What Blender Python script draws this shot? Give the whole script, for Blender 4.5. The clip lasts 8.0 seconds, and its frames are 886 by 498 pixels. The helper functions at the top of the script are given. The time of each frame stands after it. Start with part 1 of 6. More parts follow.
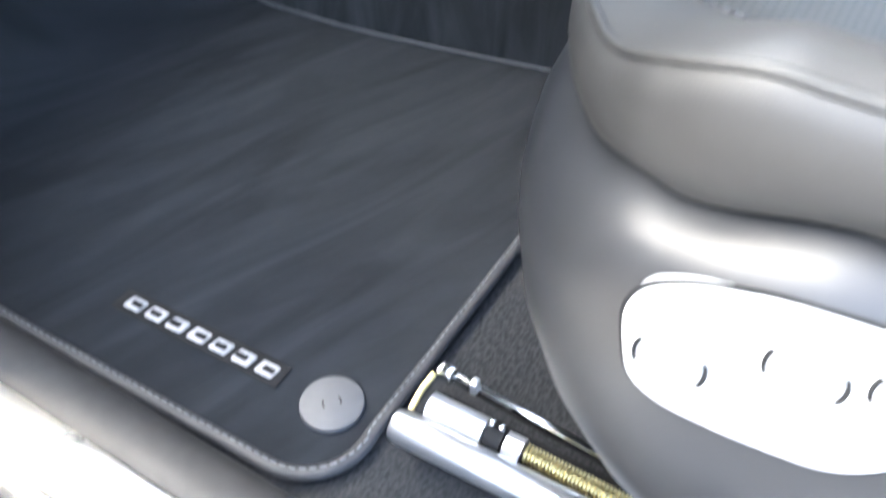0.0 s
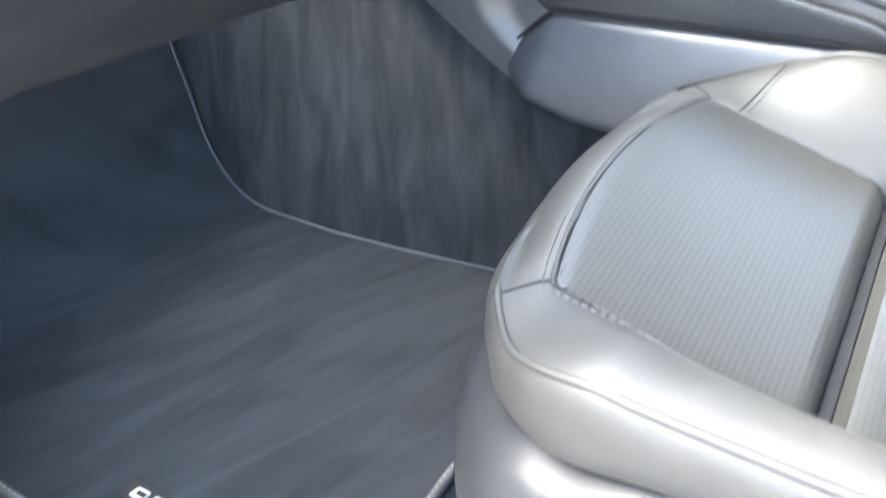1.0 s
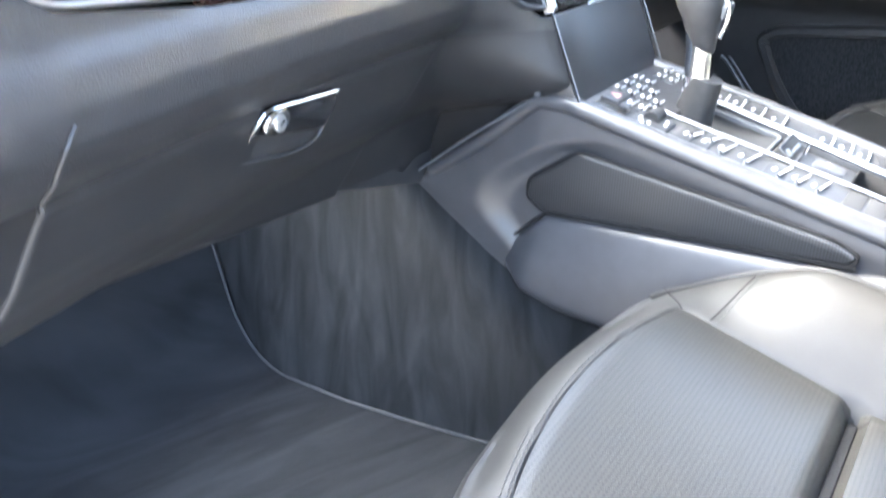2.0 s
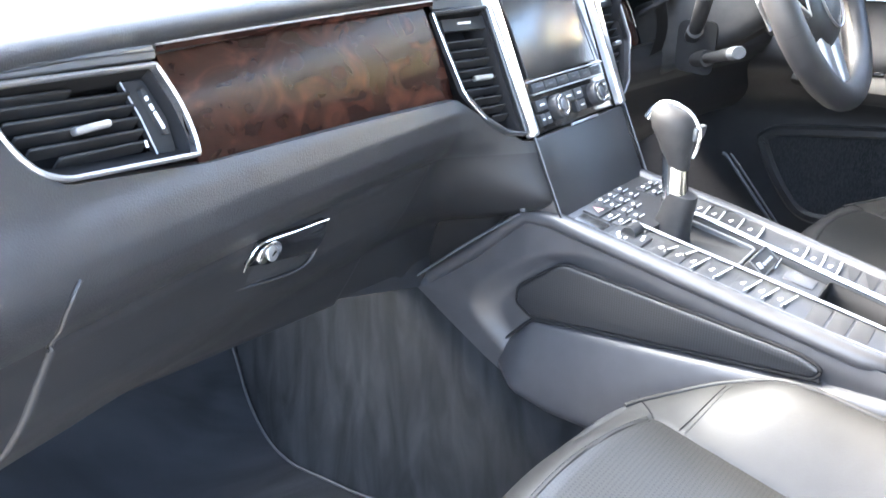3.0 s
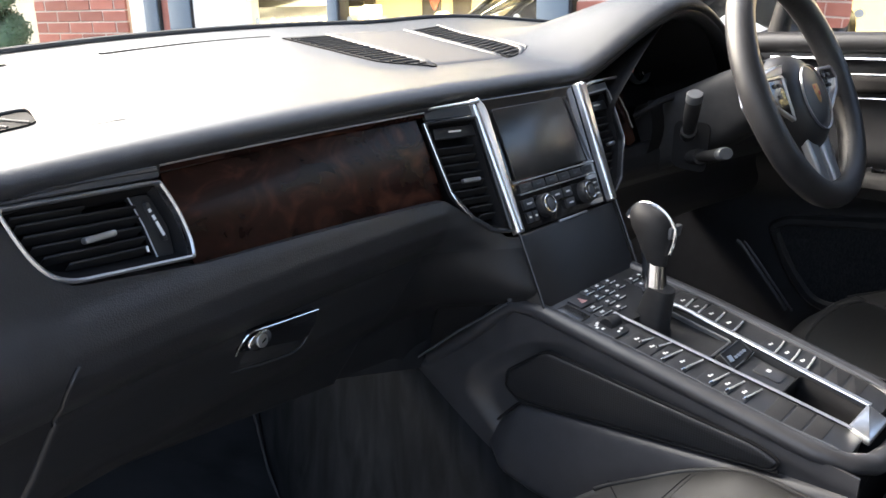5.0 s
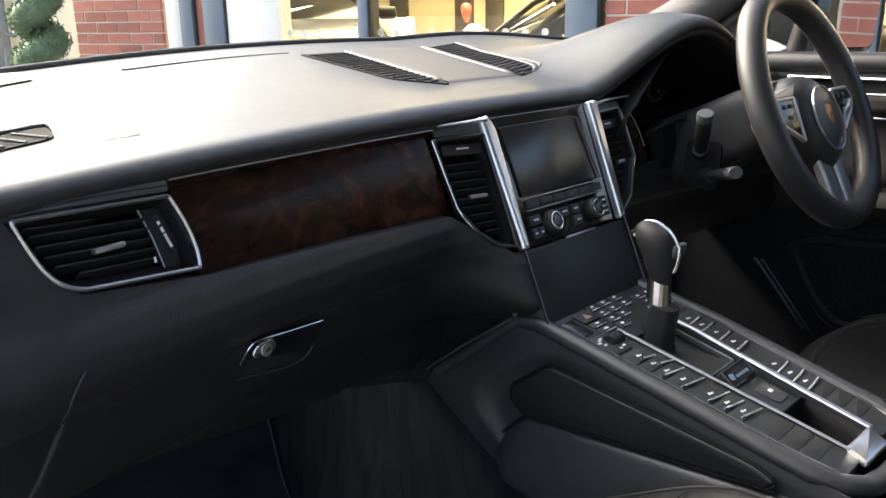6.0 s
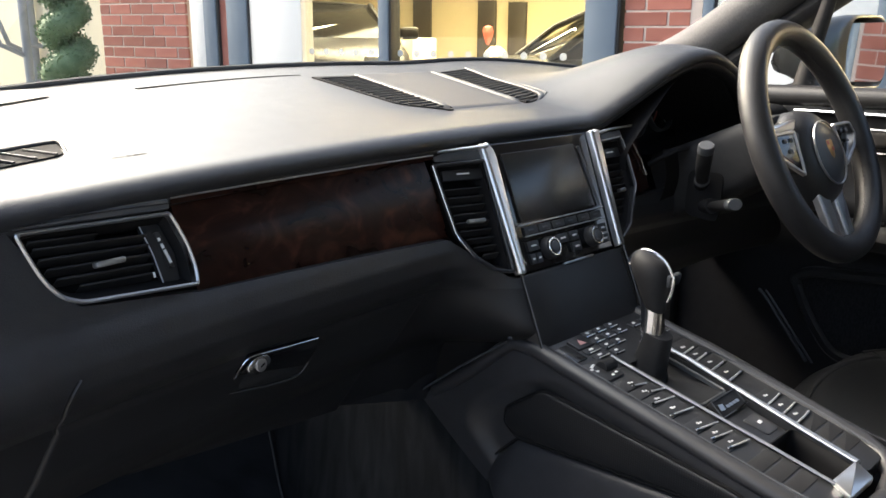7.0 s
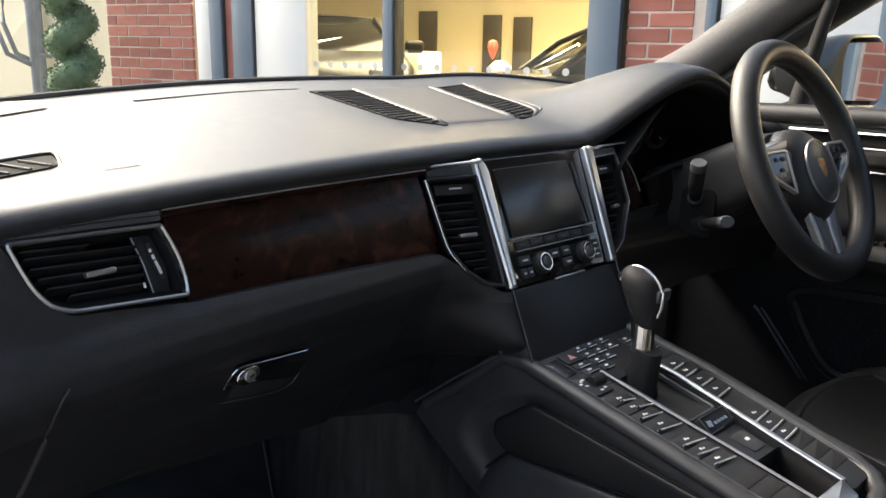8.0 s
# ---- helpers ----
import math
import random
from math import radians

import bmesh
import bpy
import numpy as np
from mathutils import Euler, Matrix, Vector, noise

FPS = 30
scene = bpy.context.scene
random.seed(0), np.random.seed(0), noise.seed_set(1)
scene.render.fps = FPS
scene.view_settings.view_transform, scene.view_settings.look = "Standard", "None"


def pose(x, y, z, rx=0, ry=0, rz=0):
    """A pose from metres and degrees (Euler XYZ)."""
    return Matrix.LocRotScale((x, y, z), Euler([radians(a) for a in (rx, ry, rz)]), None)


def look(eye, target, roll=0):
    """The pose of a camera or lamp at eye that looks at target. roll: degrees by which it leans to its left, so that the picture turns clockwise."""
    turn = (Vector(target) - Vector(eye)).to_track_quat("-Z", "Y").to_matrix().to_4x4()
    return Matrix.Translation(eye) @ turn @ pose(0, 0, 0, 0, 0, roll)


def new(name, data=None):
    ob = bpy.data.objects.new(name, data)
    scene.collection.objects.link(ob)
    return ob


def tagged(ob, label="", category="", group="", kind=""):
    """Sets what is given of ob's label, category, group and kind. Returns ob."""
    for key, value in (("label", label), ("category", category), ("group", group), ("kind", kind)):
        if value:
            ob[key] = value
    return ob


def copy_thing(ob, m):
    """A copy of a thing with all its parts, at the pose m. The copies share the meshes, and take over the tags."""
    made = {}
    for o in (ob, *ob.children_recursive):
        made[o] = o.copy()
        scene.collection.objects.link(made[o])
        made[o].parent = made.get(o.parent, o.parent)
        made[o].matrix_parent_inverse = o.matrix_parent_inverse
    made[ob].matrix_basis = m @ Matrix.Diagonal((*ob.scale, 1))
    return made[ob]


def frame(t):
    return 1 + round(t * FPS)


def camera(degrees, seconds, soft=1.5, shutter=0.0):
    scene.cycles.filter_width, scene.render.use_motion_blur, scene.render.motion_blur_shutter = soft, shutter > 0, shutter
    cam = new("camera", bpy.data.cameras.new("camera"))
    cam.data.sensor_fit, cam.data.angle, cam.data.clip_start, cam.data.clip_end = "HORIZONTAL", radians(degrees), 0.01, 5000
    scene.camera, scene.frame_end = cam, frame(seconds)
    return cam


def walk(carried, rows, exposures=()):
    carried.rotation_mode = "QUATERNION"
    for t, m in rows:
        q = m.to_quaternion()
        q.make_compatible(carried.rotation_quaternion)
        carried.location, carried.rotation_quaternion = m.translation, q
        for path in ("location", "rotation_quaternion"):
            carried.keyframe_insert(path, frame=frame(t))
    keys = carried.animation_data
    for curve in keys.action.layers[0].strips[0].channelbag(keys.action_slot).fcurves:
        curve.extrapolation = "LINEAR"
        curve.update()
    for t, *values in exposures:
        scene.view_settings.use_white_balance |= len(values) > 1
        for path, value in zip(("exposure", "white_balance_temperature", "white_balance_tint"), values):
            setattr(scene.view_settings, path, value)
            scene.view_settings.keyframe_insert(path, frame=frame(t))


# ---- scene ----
cam = camera(56.8, 8.0, shutter=0.5)
PATH = [
    (0, (-0.894, -0.309, 0.945), (0.3, 0.424, -0.482), -0.0),
    (0.2, (-0.891, -0.317, 0.973), (0.346, 0.442, -0.404), -0.9),
    (0.5, (-0.893, -0.337, 1.005), (0.404, 0.467, -0.288), -1.3),
    (1, (-0.926, -0.363, 1.081), (0.463, 0.478, -0.087), 0.5),
    (1.5, (-0.912, -0.389, 1.117), (0.516, 0.535, 0.065), 0.1),
    (2, (-0.914, -0.414, 1.165), (0.558, 0.604, 0.272), 0.1),
    (2.2, (-0.912, -0.424, 1.185), (0.564, 0.624, 0.336), -0.3),
    (3.3, (-0.918, -0.499, 1.24), (0.556, 0.656, 0.538), -1.1),
    (3.5, (-0.919, -0.509, 1.245), (0.554, 0.663, 0.567), -1.3),
    (4, (-0.921, -0.536, 1.256), (0.544, 0.668, 0.62), -1.2),
    (4.5, (-0.92, -0.565, 1.271), (0.531, 0.675, 0.672), -1.2),
    (6, (-0.911, -0.625, 1.291), (0.472, 0.711, 0.741), -0.9),
    (6.5, (-0.909, -0.64, 1.296), (0.458, 0.721, 0.766), -0.4),
    (7, (-0.907, -0.656, 1.301), (0.455, 0.719, 0.796), 0.5),
    (7.5, (-0.903, -0.667, 1.303), (0.46, 0.713, 0.817), 1.0),
    (8, (-0.902, -0.673, 1.305), (0.458, 0.714, 0.83), 1.1),
]
EXPOSURES = [(0.0, 5.05, 6450, 5), (1.0, 5.65, 6450, 4), (1.5, 5.82, 6420, 6), (2.2, 5.6, 6400, 6), (3.5, 5.1, 6500, 8), (4.5, 3.5, 6600, 9), (5.8, 2.35, 6800, 9), (6.5, 2.35, 6850, 8), (8.0, 2.05, 7000, 8)]
walk(cam, [(t, look(eye, target, roll)) for t, eye, target, roll in PATH], EXPOSURES)

# ---- world and sun ----
world = bpy.data.worlds.new("sky")
scene.world = world
world.use_nodes = True
SUN_EL, SUN_AZ = 36.0, 350.0     # degrees; azimuth clockwise from +y
wn = world.node_tree.nodes
sky = wn.new("ShaderNodeTexSky")
sky.sky_type, sky.sun_disc = "NISHITA", False
sky.sun_elevation, sky.sun_rotation = radians(SUN_EL), radians(SUN_AZ)
sky.dust_density, sky.air_density = 7.0, 0.8
wn["Background"].inputs["Strength"].default_value = 0.15
world.node_tree.links.new(sky.outputs[0], wn["Background"].inputs["Color"])
sun = new("sun", bpy.data.lights.new("sun", "SUN"))
sun.data.energy, sun.data.angle, sun.data.color = 1.5, radians(80), (1.0, 0.985, 0.96)
sun_dir = Vector((math.sin(radians(SUN_AZ)) * math.cos(radians(SUN_EL)), math.cos(radians(SUN_AZ)) * math.cos(radians(SUN_EL)), math.sin(radians(SUN_EL))))
sun.matrix_world = look(sun_dir * 20, (0, 0, 0))


# ---- materials ----
def material(name, color, rough=0.5, metal=0.0, color2=None, scale=40.0, bump=0.0, bump_scale=400.0, rough_var=0.0, coat=0.0, spec=0.5, emit=0.0, mix=(0.35, 0.65), detail=6.0, stretch=(1, 1, 1)):
    m = bpy.data.materials.new(name)
    m.use_nodes = True
    n, l = m.node_tree.nodes, m.node_tree.links
    b = n["Principled BSDF"]
    b.inputs["Base Color"].default_value = (*color, 1)
    b.inputs["Roughness"].default_value = rough
    b.inputs["Metallic"].default_value = metal
    b.inputs["Coat Weight"].default_value = coat
    b.inputs["Coat Roughness"].default_value = 0.05
    b.inputs["Specular IOR Level"].default_value = spec
    if emit:
        b.inputs["Emission Color"].default_value, b.inputs["Emission Strength"].default_value = (*color, 1), emit
    co = n.new("ShaderNodeTexCoord")
    mp = n.new("ShaderNodeMapping")
    mp.inputs["Scale"].default_value = stretch
    l.new(co.outputs["Object"], mp.inputs["Vector"])
    if color2 or rough_var:
        t = n.new("ShaderNodeTexNoise")
        t.inputs["Scale"].default_value, t.inputs["Detail"].default_value = scale, detail
        l.new(mp.outputs[0], t.inputs["Vector"])
        if color2:
            r = n.new("ShaderNodeValToRGB")
            r.color_ramp.elements[0].position, r.color_ramp.elements[1].position = mix
            r.color_ramp.elements[0].color, r.color_ramp.elements[1].color = (*color, 1), (*color2, 1)
            l.new(t.outputs["Fac"], r.inputs["Fac"])
            l.new(r.outputs[0], b.inputs["Base Color"])
        if rough_var:
            k = n.new("ShaderNodeMapRange")
            k.inputs["To Min"].default_value, k.inputs["To Max"].default_value = max(0.02, rough - rough_var), rough + rough_var
            l.new(t.outputs["Fac"], k.inputs["Value"])
            l.new(k.outputs[0], b.inputs["Roughness"])
    if bump:
        t2 = n.new("ShaderNodeTexVoronoi" if bump_scale >= 300 else "ShaderNodeTexNoise")
        t2.inputs["Scale"].default_value = bump_scale
        l.new(mp.outputs[0], t2.inputs["Vector"])
        bp = n.new("ShaderNodeBump")
        bp.inputs["Strength"].default_value, bp.inputs["Distance"].default_value = bump, 0.001
        l.new(t2.outputs[0], bp.inputs["Height"])
        l.new(bp.outputs[0], b.inputs["Normal"])
    return m


M_PAD = material("dash_leather", (0.0185, 0.0189, 0.0211), 0.42, color2=(0.0235, 0.0240, 0.0264), bump=0.22, bump_scale=700, rough_var=0.05)
M_GLOVE = material("glovebox_plastic", (0.0135, 0.0138, 0.0152), 0.5, color2=(0.017, 0.0174, 0.019), bump=0.1, bump_scale=900, rough_var=0.05, spec=0.38)
M_CONSOLE = material("console_plastic", (0.032, 0.0325, 0.0355), 0.38, color2=(0.039, 0.0395, 0.043), bump=0.05, bump_scale=1200, rough_var=0.05)
M_CARGLASS = material("car_window", (0.008, 0.0075, 0.0065), 0.1, spec=0.12)
M_DOT = material("glass_dot", (0.62, 0.62, 0.58), 0.6)
M_TOP = material("dash_top_leather", (0.0225, 0.0233, 0.0252), 0.38, color2=(0.030, 0.0312, 0.0335), bump=0.25, bump_scale=900, rough_var=0.05, spec=0.43)
M_INSERT = material("insert_plastic", (0.019, 0.0195, 0.021), 0.5, color2=(0.023, 0.0235, 0.025), bump=0.1, bump_scale=900, spec=0.42)
M_PLASTIC = material("black_plastic", (0.0195, 0.02, 0.0218), 0.42, color2=(0.0245, 0.025, 0.027), bump=0.07, bump_scale=1200, rough_var=0.06)
M_SEAT = material("seat_leather", (0.0155, 0.015, 0.0143), 0.58, color2=(0.02, 0.0194, 0.0186), bump=0.06, bump_scale=700, rough_var=0.04, spec=0.5)
M_SEATPLASTIC = material("seat_plastic", (0.015, 0.0155, 0.017), 0.45, color2=(0.018, 0.0185, 0.02), bump=0.02, bump_scale=1200, rough_var=0.04, spec=0.45)
M_CARPET = material("carpet", (0.02, 0.0212, 0.0235), 0.95, color2=(0.04, 0.042, 0.0455), scale=160, bump=0.8, bump_scale=1500, spec=0.1, stretch=(1, 2.2, 1))
M_VELOUR = material("mat_velour", (0.0142, 0.0160, 0.0190), 0.9, color2=(0.028, 0.0312, 0.0362), scale=5, bump=0.7, bump_scale=1500, spec=0.1, stretch=(4.0, 0.8, 1), mix=(0.3, 0.72), detail=4)
M_TUNNEL = material("tunnel_pile", (0.0135, 0.0152, 0.0175), 0.9, color2=(0.031, 0.034, 0.038), scale=7, bump=0.7, bump_scale=1500, spec=0.1, stretch=(1, 3.0, 0.7), mix=(0.34, 0.68), detail=5)
for pile, turn in ((M_VELOUR, -19), (M_TUNNEL, 0)):
    for k in pile.node_tree.nodes:
        if k.type == "TEX_NOISE":
            k.inputs["Distortion"].default_value = 1.1
        if k.type == "MAPPING" and turn:
            k.vector_type = "TEXTURE"
            k.inputs["Rotation"].default_value = (0, 0, radians(turn))
            k.inputs["Scale"].default_value = (1.5, 0.26, 1)
M_CHROME = material("chrome", (0.75, 0.76, 0.78), 0.14, 1.0, rough_var=0.04, scale=60)
M_WOOD = material("burr_walnut", (0.009, 0.0036, 0.0028), 0.22, color2=(0.060, 0.023, 0.0145), scale=17, coat=0.07, mix=(0.34, 0.76), detail=8, spec=0.14, stretch=(1, 1, 1.6))
wn2 = M_WOOD.node_tree
for k in wn2.nodes:
    if k.type == "TEX_NOISE":
        k.inputs["Distortion"].default_value = 1.7
    if k.type == "VALTORGB":
        el = k.color_ramp.elements.new(0.52)
        el.color = (0.018, 0.0064, 0.0046, 1)
M_PILLAR = material("pillar_cloth", (0.09, 0.09, 0.092), 0.9, color2=(0.11, 0.11, 0.112), scale=300, bump=0.3, bump_scale=1500)
M_BLADE = material("bright_blade", (0.8, 0.8, 0.82), 0.35, 0.6, rough_var=0.05, scale=90)
M_SATIN = material("satin_rail", (0.36, 0.37, 0.39), 0.42, 0.8, rough_var=0.06, scale=60)
M_SCREEN = material("screen", (0.018, 0.018, 0.018), 0.24, spec=0.75, rough_var=0.03, scale=8)
M_GLOSS = material("gloss_black", (0.01, 0.01, 0.011), 0.12, coat=0.5)
M_WHITE = material("white_paint", (0.75, 0.75, 0.74), 0.5, color2=(0.7, 0.7, 0.69), scale=3)
M_BRICK = material("red_brick", (0.31, 0.105, 0.078), 0.85, color2=(0.40, 0.155, 0.118), scale=6, bump=0.5, bump_scale=120)
M_MORTAR = material("mortar", (0.6, 0.5, 0.45), 0.95, color2=(0.52, 0.45, 0.4), scale=30, bump=0.4, bump_scale=200)
M_BLUE = material("blue_grey_frame", (0.105, 0.145, 0.195), 0.6, color2=(0.12, 0.16, 0.21), scale=5)
M_CREAM = material("cream_wall", (0.8, 0.72, 0.53), 0.8, color2=(0.76, 0.68, 0.5), scale=2)
M_GROUND = material("concrete_paving", (0.12, 0.119, 0.115), 0.9, color2=(0.18, 0.177, 0.171), scale=4, bump=0.4, bump_scale=90)
M_BODY = material("body_paint", (0.03, 0.032, 0.035), 0.25, 0.3, coat=1.0, rough_var=0.02)
M_HEADLINER = material("headlining", (0.46, 0.445, 0.40), 0.95, color2=(0.52, 0.50, 0.455), scale=200)
M_SILL = material("sill_metal", (0.6, 0.61, 0.62), 0.3, 0.9, rough_var=0.08, scale=30)

# near-black for dark parts, and for shade painted into gaps, slots and holes
M_DARK = material("dark_cavity", (0.009, 0.009, 0.0095), 0.75, spec=0.15, color2=(0.012, 0.012, 0.013), scale=20)
M_MARK = material("white_marking", (0.76, 0.76, 0.76), 0.6)
M_RED = material("red_marking", (0.4, 0.07, 0.05), 0.5)
M_PINK = material("hazard_marking", (0.5, 0.27, 0.26), 0.5)
M_GOLD = material("gold_badge", (0.45, 0.24, 0.08), 0.35, 0.7, rough_var=0.1, scale=300)
M_SILVER = material("satin_silver", (0.5, 0.51, 0.53), 0.32, 0.9, rough_var=0.06, scale=80)
M_GREYTRIM = material("grey_trim", (0.06, 0.065, 0.072), 0.35, color2=(0.07, 0.074, 0.08), bump=0.06, bump_scale=1500)
M_VENTRIM = material("vent_rim", (0.028, 0.030, 0.034), 0.38, color2=(0.034, 0.036, 0.04), bump=0.04, bump_scale=1500)
M_LEG = material("satin_chrome", (0.85, 0.86, 0.87), 0.32, 1.0, scale=60)
M_RUBBER = material("rubber", (0.016, 0.016, 0.017), 0.6, spec=0.3, color2=(0.022, 0.022, 0.023), scale=60)
M_STITCH = material("stitching", (0.015, 0.0155, 0.017), 0.8)
M_THREAD = material("grey_thread", (0.11, 0.115, 0.125), 0.8)
M_MATEDGE = material("mat_binding", (0.02, 0.021, 0.024), 0.6, color2=(0.028, 0.029, 0.032), bump=0.08, bump_scale=900)
M_BINDING = material("piped_edge", (0.038, 0.041, 0.046), 0.85, color2=(0.05, 0.053, 0.058), scale=200)
M_LETTER = material("bright_thread", (0.26, 0.265, 0.285), 0.5, 0.2, color2=(0.19, 0.195, 0.21), scale=300)
M_FIXING = material("fixing_plastic", (0.045, 0.048, 0.054), 0.55, color2=(0.055, 0.058, 0.064), bump=0.03, bump_scale=900)
M_SEATTHREAD = material("seat_thread", (0.04, 0.04, 0.04), 0.7)
M_SWITCH = material("pale_silver_plastic", (0.6, 0.61, 0.63), 0.4, 0.55, rough_var=0.05, scale=80)
M_SPRING = material("brass_spring", (0.5, 0.42, 0.2), 0.35, 0.9, rough_var=0.1, scale=200)
M_MIRROR = material("mirror_glass", (0.8, 0.82, 0.84), 0.02, 1.0)
M_LEAF = material("box_leaf", (0.075, 0.135, 0.06), 0.6, color2=(0.15, 0.225, 0.115), scale=9)
M_BARK = material("bark", (0.12, 0.085, 0.06), 0.9, color2=(0.08, 0.06, 0.045), scale=25)
M_SILVERCAR = material("silver_paint", (0.09, 0.092, 0.09), 0.36, 0.5, coat=0.4, rough_var=0.03)
M_TYRE = material("tyre", (0.012, 0.012, 0.012), 0.85, color2=(0.018, 0.018, 0.018), scale=30)
M_BURGUNDY = material("dark_car_paint", (0.011, 0.009, 0.006), 0.3, spec=0.16, color2=(0.007, 0.006, 0.0045), scale=3)
M_GREYPOST = material("grey_metal", (0.3, 0.32, 0.34), 0.45, 0.4, color2=(0.24, 0.26, 0.28), scale=8)
# extra pale, so the backlit backdrop reads as bright background
M_BACKDROP = material("backdrop_pale", (0.8, 0.79, 0.72), 0.9, color2=(0.72, 0.73, 0.64), scale=0.7)
M_DOOR = material("dark_door", (0.09, 0.075, 0.055), 0.5, color2=(0.07, 0.06, 0.045), scale=3)


def perforated(name, base, hole, pitch, radius, rough, axes=(0, 1)):
    """A sheet material with rows of small holes, in the object's own metres along two axes."""
    m = material(name, base, rough, bump=0.15, bump_scale=900)
    n, l = m.node_tree.nodes, m.node_tree.links
    co = [k for k in n if k.type == "TEX_COORD"][0]
    sep = n.new("ShaderNodeSeparateXYZ")
    l.new(co.outputs["Generated" if pitch < 0 else "Object"], sep.inputs[0])
    cells = []
    for axis in axes:
        mul = n.new("ShaderNodeMath")
        mul.operation, mul.inputs[1].default_value = "DIVIDE", abs(pitch)
        l.new(sep.outputs[axis], mul.inputs[0])
        fr = n.new("ShaderNodeMath")
        fr.operation = "PINGPONG"
        fr.inputs[1].default_value = 0.5
        l.new(mul.outputs[0], fr.inputs[0])
        sq = n.new("ShaderNodeMath")
        sq.operation, sq.inputs[1].default_value = "POWER", 2
        l.new(fr.outputs[0], sq.inputs[0])
        cells.append(sq)
    add = n.new("ShaderNodeMath")
    l.new(cells[0].outputs[0], add.inputs[0])
    l.new(cells[1].outputs[0], add.inputs[1])
    lt = n.new("ShaderNodeMath")
    lt.operation, lt.inputs[1].default_value = "LESS_THAN", (radius / abs(pitch)) ** 2
    l.new(add.outputs[0], lt.inputs[0])
    mix = n.new("ShaderNodeMix")
    mix.data_type = "RGBA"
    mix.inputs["A"].default_value, mix.inputs["B"].default_value = (*base, 1), (*hole, 1)
    l.new(lt.outputs[0], mix.inputs["Factor"])
    l.new(mix.outputs["Result"], n["Principled BSDF"].inputs["Base Color"])
    return m


M_PERF = perforated("perforated_leather", (0.0235, 0.0228, 0.0213), (0.006, 0.008, 0.008), 0.0042, 0.001, 0.36)
M_TOPMESH = perforated("dash_speaker_mesh", (0.09, 0.085, 0.078), (0.02, 0.02, 0.02), 0.006, 0.0019, 0.5)
M_MESH = perforated("speaker_mesh", (0.017, 0.018, 0.0205), (0.003, 0.003, 0.003), 0.0030, 0.00105, 0.5, (1, 2))


def glass_material(name, tint, gloss):
    m = bpy.data.materials.new(name)
    m.use_nodes = True
    n, l = m.node_tree.nodes, m.node_tree.links
    n.remove(n["Principled BSDF"])
    tr, gl, mx = n.new("ShaderNodeBsdfTransparent"), n.new("ShaderNodeBsdfGlossy"), n.new("ShaderNodeMixShader")
    tr.inputs[0].default_value = (*tint, 1)
    gl.inputs["Roughness"].default_value = 0.01
    mx.inputs[0].default_value = gloss
    l.new(tr.outputs[0], mx.inputs[1])
    l.new(gl.outputs[0], mx.inputs[2])
    l.new(mx.outputs[0], n["Material Output"].inputs[0])
    return m


M_GLASS = glass_material("window_glass", (0.9, 0.93, 0.92), 0.06)


# ---- mesh helpers ----
def thing(name, label, category, group="", kind="", at=(0, 0, 0)):
    ob = new(name)
    ob.location = at
    ob.empty_display_size = 0.05
    return tagged(ob, label, category, group, kind)


def part(name, bm, mat, parent=None, label="", smooth=True, mods=()):
    me = bpy.data.meshes.new(name)
    bmesh.ops.recalc_face_normals(bm, faces=bm.faces[:])
    bm.to_mesh(me)
    bm.free()
    if smooth:
        for p in me.polygons:
            p.use_smooth = True
        me.set_sharp_from_angle(angle=radians(38))
    me.materials.append(mat)
    ob = new(name, me)
    if parent:
        ob.parent = parent
        ob.matrix_parent_inverse = Matrix.Translation(-parent.location) if parent.type == "EMPTY" else Matrix()
    for kind_, values in mods:
        md = ob.modifiers.new(kind_.lower(), kind_)
        if kind_ == "SOLIDIFY":
            md.thickness, md.offset = values
        elif kind_ == "BEVEL":
            md.width, md.segments = values
        elif kind_ == "SUBSURF":
            md.levels = md.render_levels = values
    if label:
        ob["label"] = label
    return ob


def surf(fn, nu, nv, closed_u=False):
    """A sheet of fn(u, v), u and v from 0 to 1."""
    bm = bmesh.new()
    cols = nu if closed_u else nu + 1
    rows = [[bm.verts.new(fn(i / nu, j / nv)) for i in range(cols)] for j in range(nv + 1)]
    for j in range(nv):
        for i in range(nu):
            k = (i + 1) % cols
            bm.faces.new((rows[j][i], rows[j][k], rows[j + 1][k], rows[j + 1][i]))
    return bm


def sheet(fn, nu, nv, back):
    """A sheet of fn(u, v) with a real thickness: back is the way from its front to its back."""
    bm = surf(fn, nu, nv)
    back = Vector(back)
    front = list(bm.verts)
    rear = [bm.verts.new(v.co + back) for v in front]
    w = nu + 1
    for j in range(nv):
        for i in range(nu):
            a = j * w + i
            bm.faces.new((rear[a], rear[a + w], rear[a + w + 1], rear[a + 1]))
    rim = [i for i in range(w)] + [j * w + nu for j in range(1, nv + 1)] + [nv * w + i for i in range(nu - 1, -1, -1)] + [j * w for j in range(nv - 1, 0, -1)]
    for a, b in zip(rim, rim[1:] + rim[:1]):
        bm.faces.new((front[a], front[b], rear[b], rear[a]))
    return bm


def interp(points, s):
    """Smooth (Catmull-Rom) curve through points, s from 0 to 1."""
    n = len(points) - 1
    i = min(int(s * n), n - 1)
    f = s * n - i
    p = [Vector(points[max(0, min(n, i + k))]) for k in (-1, 0, 1, 2)]
    return 0.5 * (2 * p[1] + (p[2] - p[0]) * f + (2 * p[0] - 5 * p[1] + 4 * p[2] - p[3]) * f * f + (3 * p[1] - p[0] - 3 * p[2] + p[3]) * f ** 3)


